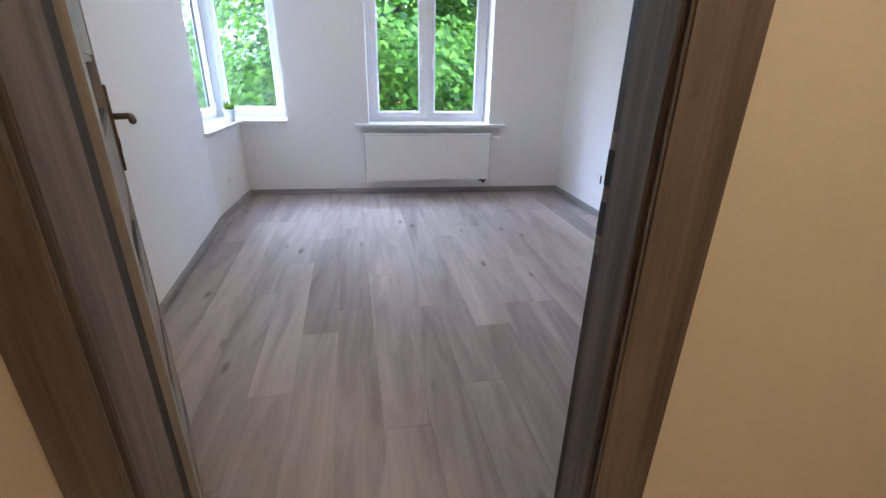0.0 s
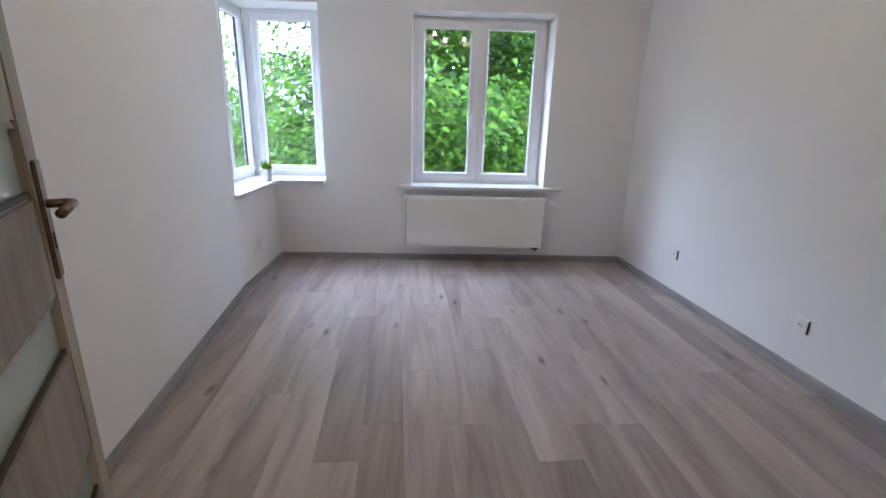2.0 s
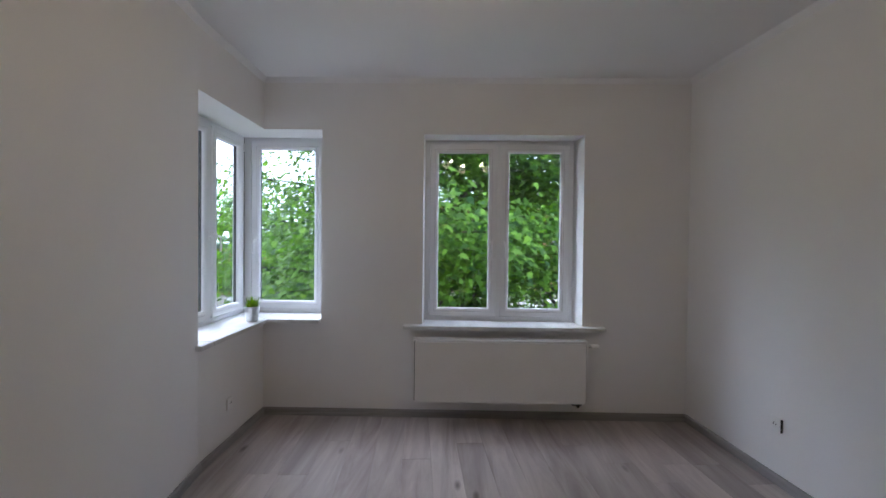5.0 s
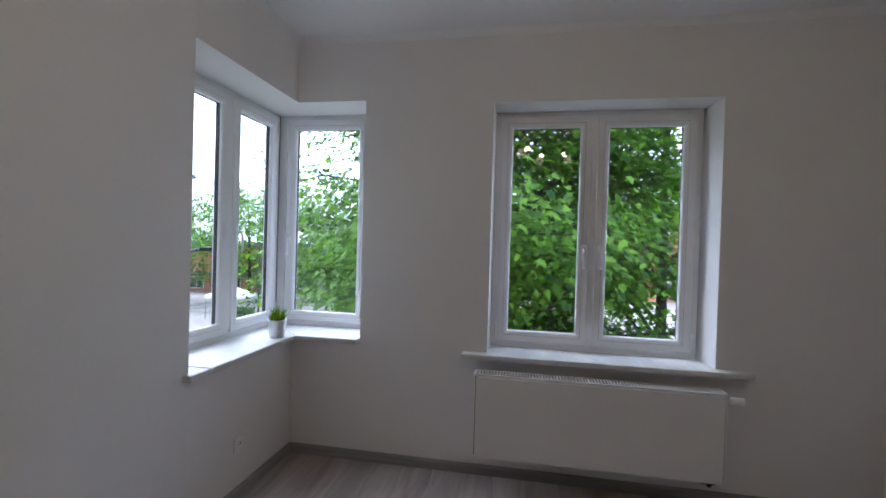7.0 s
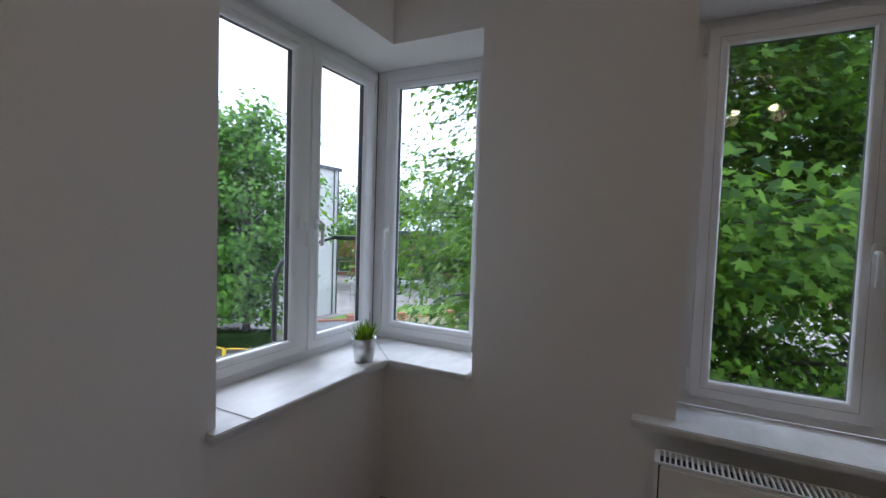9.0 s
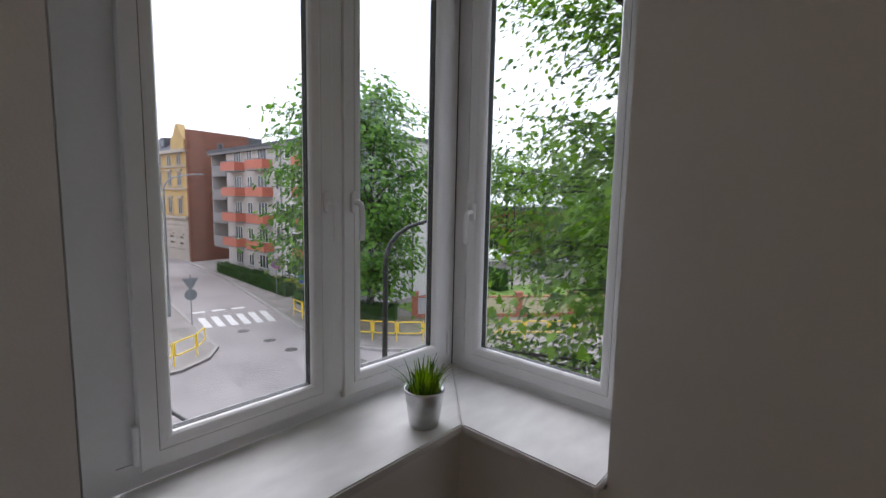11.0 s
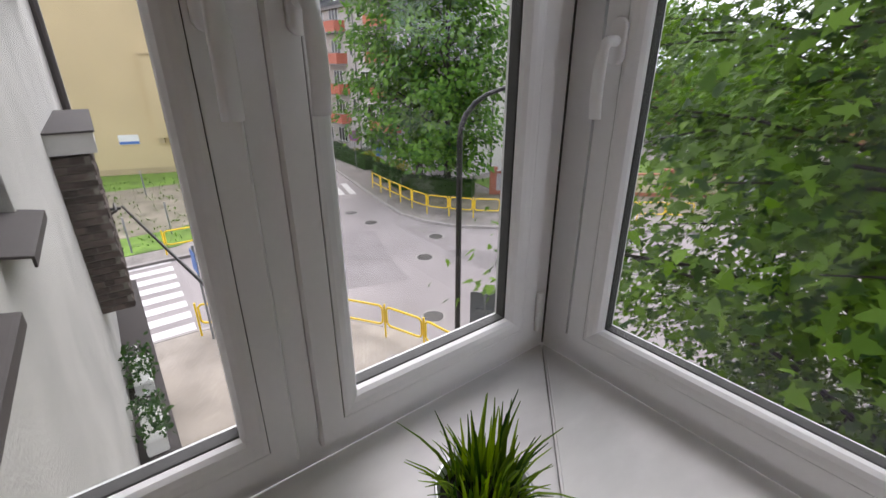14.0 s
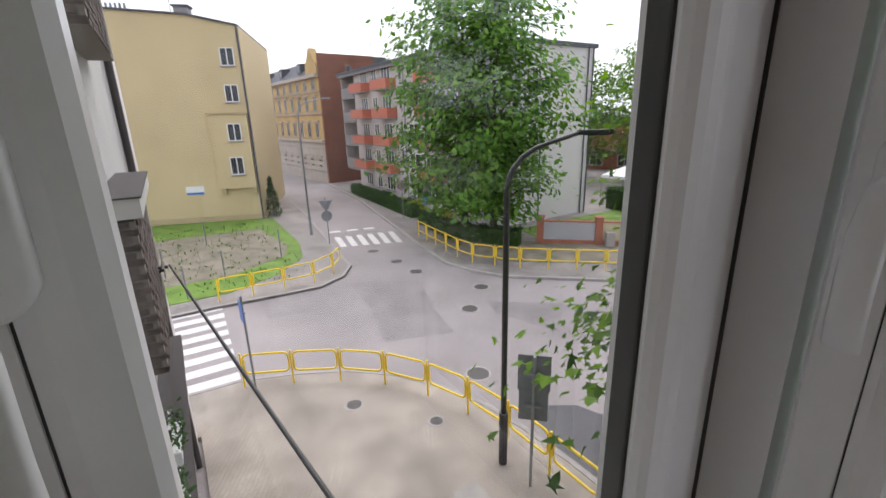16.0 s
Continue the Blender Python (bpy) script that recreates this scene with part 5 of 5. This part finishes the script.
        foliage(p, "flowers", CANVAS, 40, lambda r: Vector((r.uniform(-.3, .3), r.uniform(-.12, .15), 0.22 + abs(r.gauss(0, .12)))), 0.03, 7)
    br = thing("cable_bracket", "black iron wall bracket holding overhead cable", "bracket", -7.0, FY, -0.42)
    part("arm", tube([(0, 0, 0), (0, 0.42, 0)], 0.022), BLACK, br)
    part("cross_arm", tube([(-0.18, 0.36, 0.02), (0.22, 0.36, 0.02)], 0.02), BLACK, br)
    part("stay", tube([(0, 0, -0.3), (0, 0.36, -0.02)], 0.016), BLACK, br)
    part("insulator_box", boxes((-0.1, 0.05, -0.28, 0.1, 0.16, -0.08), bevel=0.01), POLE, br)
    cb = obj("overhead_cable", tube([(-7.0, -0.36, -0.40), (-5.3, -0.14, -0.425), (-3.7, 0.06, -0.43), (-1.93, 0.28, -0.41), (-0.46, 0.46, -0.38)], 0.016), BLACK, None, "", True)
    tagged(cb, "thick twisted black cable spanning to the bay", "cable")


LEAF5 = [(0, 0.12), (0.40, 0.0), (0.22, 0.24), (0.62, 0.50), (0.26, 0.46), (0.22, 0.70), (0.0, 1.08), (-0.22, 0.70), (-0.26, 0.46), (-0.62, 0.50), (-0.22, 0.24), (-0.40, 0.0)]
LEAF3 = [(0, 0), (0.28, 0.35), (0.2, 0.75), (0, 1.0), (-0.2, 0.75), (-0.28, 0.35)]


def leaf_mesh(name, material, centres, normals, sizes, shape, rnd):
    """Many single leaves, each a folded outline, in one mesh."""
    n, k = len(centres), len(shape)
    s = np.array(shape)
    a = rnd.uniform(0, 2 * np.pi, n)
    nn = normals / np.linalg.norm(normals, axis=1, keepdims=True)
    t = np.stack([np.cos(a), np.sin(a), np.zeros(n)], 1)
    t -= nn * (t * nn).sum(1, keepdims=True)
    t /= np.linalg.norm(t, axis=1, keepdims=True) + 1e-9
    b = np.cross(nn, t)
    v = centres[:, None] + sizes[:, None, None] * (s[None, :, :1] * t[:, None] + s[None, :, 1:] * b[:, None] - 0.22 * (np.abs(s[None, :, :1]) + 0.5 * s[None, :, 1:] ** 2) * nn[:, None])
    me = bpy.data.meshes.new(name)
    me.vertices.add(n * k)
    me.vertices.foreach_set("co", v.reshape(-1).astype(np.float32))
    me.loops.add(n * k)
    me.loops.foreach_set("vertex_index", np.arange(n * k, dtype=np.int32))
    me.polygons.add(n)
    me.polygons.foreach_set("loop_start", np.arange(0, n * k, k, dtype=np.int32))
    me.polygons.foreach_set("loop_total", np.full(n, k, dtype=np.int32))
    me.update(calc_edges=True)
    me.materials.append(material)
    return new(name, me)


def foliage(parent, name, material, n, where, size, seed):
    r = random.Random(seed)
    rn = np.random.RandomState(seed)
    c = np.array([where(r) for _ in range(n)])
    nor = rn.normal(0, 0.6, (n, 3)) + (0, 0, 0.8)
    ob = leaf_mesh(name, material, c, nor, size * rn.uniform(0.6, 1.3, n), LEAF3, rn)
    ob.parent = parent
    return ob


def tree(label, x, y, z, height, rad, base, n, size, material, seed, shape=LEAF3, trunk=0.2, limbs=26, spray=0.75, flat=0.30, name="tree", squash=1.0):
    """Tapered trunk, limbs with side branches, and leaves in flat sprays along them."""
    r = random.Random(seed)
    rn = np.random.RandomState(seed)
    T = thing(name, label, "tree", x, y, z)
    lean = (r.uniform(-.4, .4), r.uniform(-.4, .4))
    spine = [(lean[0] * f * f, lean[1] * f * f, height * 0.93 * f) for f in (0, .15, .3, .5, .7, .85, 1)]
    part("trunk", tube(spine, trunk, sides=10, r1=trunk * 0.12), BARK, T, "", True)
    wood_bm = bmesh.new()
    tips = []
    for i in range(limbs):
        f = base + (0.97 - base) * (i + r.random()) / limbs
        z0 = height * 0.93 * max(0.10, f - 0.12)
        o = Vector((lean[0] * f * f, lean[1] * f * f, z0))
        a = i * 2.4 + r.uniform(-.4, .4)
        q = (f - base) / (1 - base)
        env = math.sin(math.pi * min(1, max(0, 0.13 + 0.83 * q))) ** 0.6
        L = rad * env * r.uniform(0.72, 1.12)
        if abs(x) < 12 and math.sin(a) < 0:
            L = min(L, (y - 1.9) / max(0.2, -math.sin(a)))
        end = Vector((lean[0] + math.cos(a) * L, lean[1] + math.sin(a) * L * squash, height * f + r.uniform(-.25, .15) * L))
        mid = o.lerp(end, 0.5) + Vector((0, 0, 0.12 * L))
        pts = [o, o.lerp(mid, 0.5) + Vector((0, 0, 0.03 * L)), mid, mid.lerp(end, 0.5) + Vector((0, 0, 0.02 * L)), end]
        tube(pts, trunk * 0.30 * (1.1 - 0.6 * q), wood_bm, 6, 0.012, False)
        for s in range(7):
            g = 0.30 + 0.70 * s / 6
            c = o.lerp(end, g) + Vector((0, 0, 0.1 * L * (1 - abs(2 * g - 1))))
            tips.append((c, L))
            if s:
                sa = a + r.choice((-1, 1)) * r.uniform(0.5, 1.3)
                sl = L * r.uniform(0.18, 0.42)
                c2 = c + Vector((math.cos(sa) * sl, math.sin(sa) * sl, r.uniform(-0.12, 0.10) * sl))
                tube([c, c.lerp(c2, .5) + Vector((0, 0, .03)), c2], 0.016, wood_bm, 4, 0.005, False)
                tips += [(c2, L), (c.lerp(c2, 0.55), L)]
    part("limbs", wood_bm, BARK, T)
    P = np.array([tuple(t[0]) for t in tips])
    idx = rn.randint(0, len(P), n)
    off = rn.normal(0, 1, (n, 3)) * (spray, spray, spray * flat)
    off[:, 2] -= 0.10 * (off[:, 0] ** 2 + off[:, 1] ** 2) / spray
    c = P[idx] + off
    c = c[(c[:, 1] + y > 1.35) | (abs(x) > 12)]
    n = len(c)
    outward = c - np.array((lean[0], lean[1], height * 0.5))
    outward[:, 2] *= 0.15
    outward /= np.linalg.norm(outward, axis=1, keepdims=True) + 1e-6
    nor = outward * 0.55 + np.array((0, 0, 0.75)) + rn.normal(0, 0.33, (n, 3))
    crown = leaf_mesh("crown", material, c, nor, size * rn.uniform(0.55, 1.25, n), shape, rn)
    crown.parent = T
    return T


wing()
tree("tall maple with large lobed leaves close to the windows", 0.95, 6.1, PT, 14.5, 3.9, 0.06, 150000, 0.108, MAPLE, 11, LEAF5, 0.20, 92, 0.40, 0.42, "maple_tree")
tree("full maple behind the first one", 4.6, 7.9, PT, 13.5, 4.4, 0.06, 42000, 0.16, MAPLE, 12, LEAF5, 0.2, 40, 0.45, 0.36, "maple_tree")
tree("broad street tree before the apartment block", -22.6, 15.2, PT, 15.2, 4.5, 0.16, 10500, 0.38, BROAD, 21, LEAF3, 0.26, 40, 0.55, 0.5, "street_tree")
tree("broad street tree before the apartment block", -20.6, 15.9, PT, 14.6, 3.9, 0.18, 7500, 0.38, BROAD, 22, LEAF3, 0.24, 36, 0.55, 0.5, "street_tree")
for i, (x, y, h, r) in enumerate(((-29, 43, 14, 5.5), (-22, 47, 13, 5), (-14, 38, 10, 4.2), (-36, 39, 13, 5), (-6, 43, 12, 5), (6, 36, 13, 6), (-10.5, 31, 6, 2.4))):
    tree("light green tree in the courtyard distance", x, y, PT, h, r, 0.25, 6000, 0.42, BACKT, 31 + i, LEAF3, 0.22, 26, 0.7, 0.6, "courtyard_tree")


def hedge(x0, y0, x1, y1, w, h, m, n, size, seed, label, name="hedge"):
    T = thing(name, label, "hedge" if name == "hedge" else "bush", x0, y0, PT, math.degrees(math.atan2(y1 - y0, x1 - x0)))
    L = math.hypot(x1 - x0, y1 - y0)
    part("core", boxes((0.08, -w / 2 + 0.08, 0, L - 0.08, w / 2 - 0.08, h - 0.08)), HEDGE if name == "hedge" else BARK, T)
    r = random.Random(seed)

    def on(r):
        s = r.random()
        if s < 0.45:
            return Vector((r.uniform(0, L), r.uniform(-w / 2, w / 2), h + r.gauss(0, 0.03)))
        return Vector((r.uniform(0, L), (w / 2 if s < 0.72 else -w / 2) + r.gauss(0, 0.04), r.uniform(0.03, h)))
    foliage(T, "leaves", m, n, on, size, seed)


def bush(x, y, rad, m, n, size, seed, label):
    T = thing("bush", label, "bush", x, y, PT)
    part("stem", tube([(0, 0, 0), (0, 0, rad)], 0.05), BARK, T)

    def on(r):
        v = Vector((r.gauss(0, 1), r.gauss(0, 1), r.gauss(0, 1))).normalized() * rad * r.uniform(0.7, 1.08)
        return Vector((v.x, v.y, abs(v.z) * 1.15 + 0.1))
    foliage(T, "leaves", m, n, on, size, seed)


hedge(-44, 16.0, -29.2, 15.3, 1.0, 0.9, HEDGE, 2600, 0.16, 41, "trimmed dark green hedge along the block")
hedge(-27.6, 15.0, -22.5, 14.3, 1.0, 0.9, HEDGE, 1500, 0.14, 42, "trimmed dark green hedge by the crossing")
hedge(-22.3, 14.4, -18.9, 16.6, 0.9, 1.0, HEDGE, 1200, 0.14, 43, "dark overgrown hedge under the trees")
hedge(-23.0, 29.5, -19.5, 29.0, 1.0, 1.6, HEDGE, 1200, 0.2, 46, "dark ivy hedge by the courtyard tent")
bush(-30.6, 16.1, 0.85, GOLD, 900, 0.14, 51, "golden yellow rounded bush")
bush(-33.5, 16.3, 0.7, GOLD, 600, 0.14, 52, "golden yellow rounded bush")
bush(-26.2, 15.9, 0.95, GOLD, 1000, 0.14, 53, "golden yellow rounded bush")
bush(-32.0, 16.4, 0.9, HEDGE, 700, 0.16, 54, "dark green rounded bush")
bush(-37.0, 16.4, 0.8, HEDGE, 700, 0.16, 55, "dark green rounded bush")
th = thing("thuja", "slim dark conifer beside the ochre house", "tree", -37.2, 6.5, PT)
part("trunk", tube([(0, 0, 0), (0, 0, 2.4)], 0.06, r1=0.02), BARK, th)
foliage(th, "needles", HEDGE, 900, lambda r: (lambda z, a, q: Vector((math.cos(a) * q * (1 - z / 3.3) * 0.75, math.sin(a) * q * (1 - z / 3.3) * 0.75, z)))(r.uniform(0.1, 3.1), r.uniform(0, 6.28), r.uniform(0.5, 1)), 0.2, 61)

tuft = leaf_mesh("grass_tufts", BACKT, np.array([(random.uniform(-36, -21.3), random.uniform(-4, 5.2), PT + 0.02) for _ in range(1500)]), np.random.RandomState(5).normal(0, 1, (1500, 3)) * (1, 1, 0.15), np.random.RandomState(6).uniform(0.06, 0.16, 1500), LEAF3, np.random.RandomState(7))
tagged(tuft, "scattered green grass tufts", "grass", kind="stuff")

# ---- floor planks ----
fl = structure(obj("floor", boxes((-0.5, -6.2, -0.2, XR + 0.5, OUT, -0.012)), SLOT), "grey oak laminate floor of the room and hall", "floor")
PW, PL = 0.186, 1.383
plank_mesh = {}
rndp = random.Random(9)


def plank(x, y0, y1):
    key = round(y1 - y0, 3)
    if key not in plank_mesh:
        bm = boxes((0.0006, 0.0006, -0.012, PW - 0.0006, key * 1.0028 - 0.0006, 0.0))
        bmesh.ops.bevel(bm, geom=[e for e in bm.edges if all(v.co.z > -0.001 for v in e.verts)], offset=0.0008, segments=1, affect='EDGES')
        me = bpy.data.meshes.new("plank")
        bm.to_mesh(me)
        bm.free()
        me.materials.append(PLANK)
        plank_mesh[key] = me
    o = new("plank", plank_mesh[key])
    o.parent = fl
    o.matrix_basis = pose(x - 0.075 * y0, y0, 0, 0, 0, math.degrees(math.atan(0.075)))


x = -0.52
while x < XR + 0.32:
    y = 0.0
    first = rndp.choice((0.46, 0.92, 1.383, 0.7, 1.15))
    while y > -6.05:
        L = first if y == 0.0 else PL
        L = min(L, y + 6.1)
        plank(x, y - L, y)
        y -= L
    x += PW
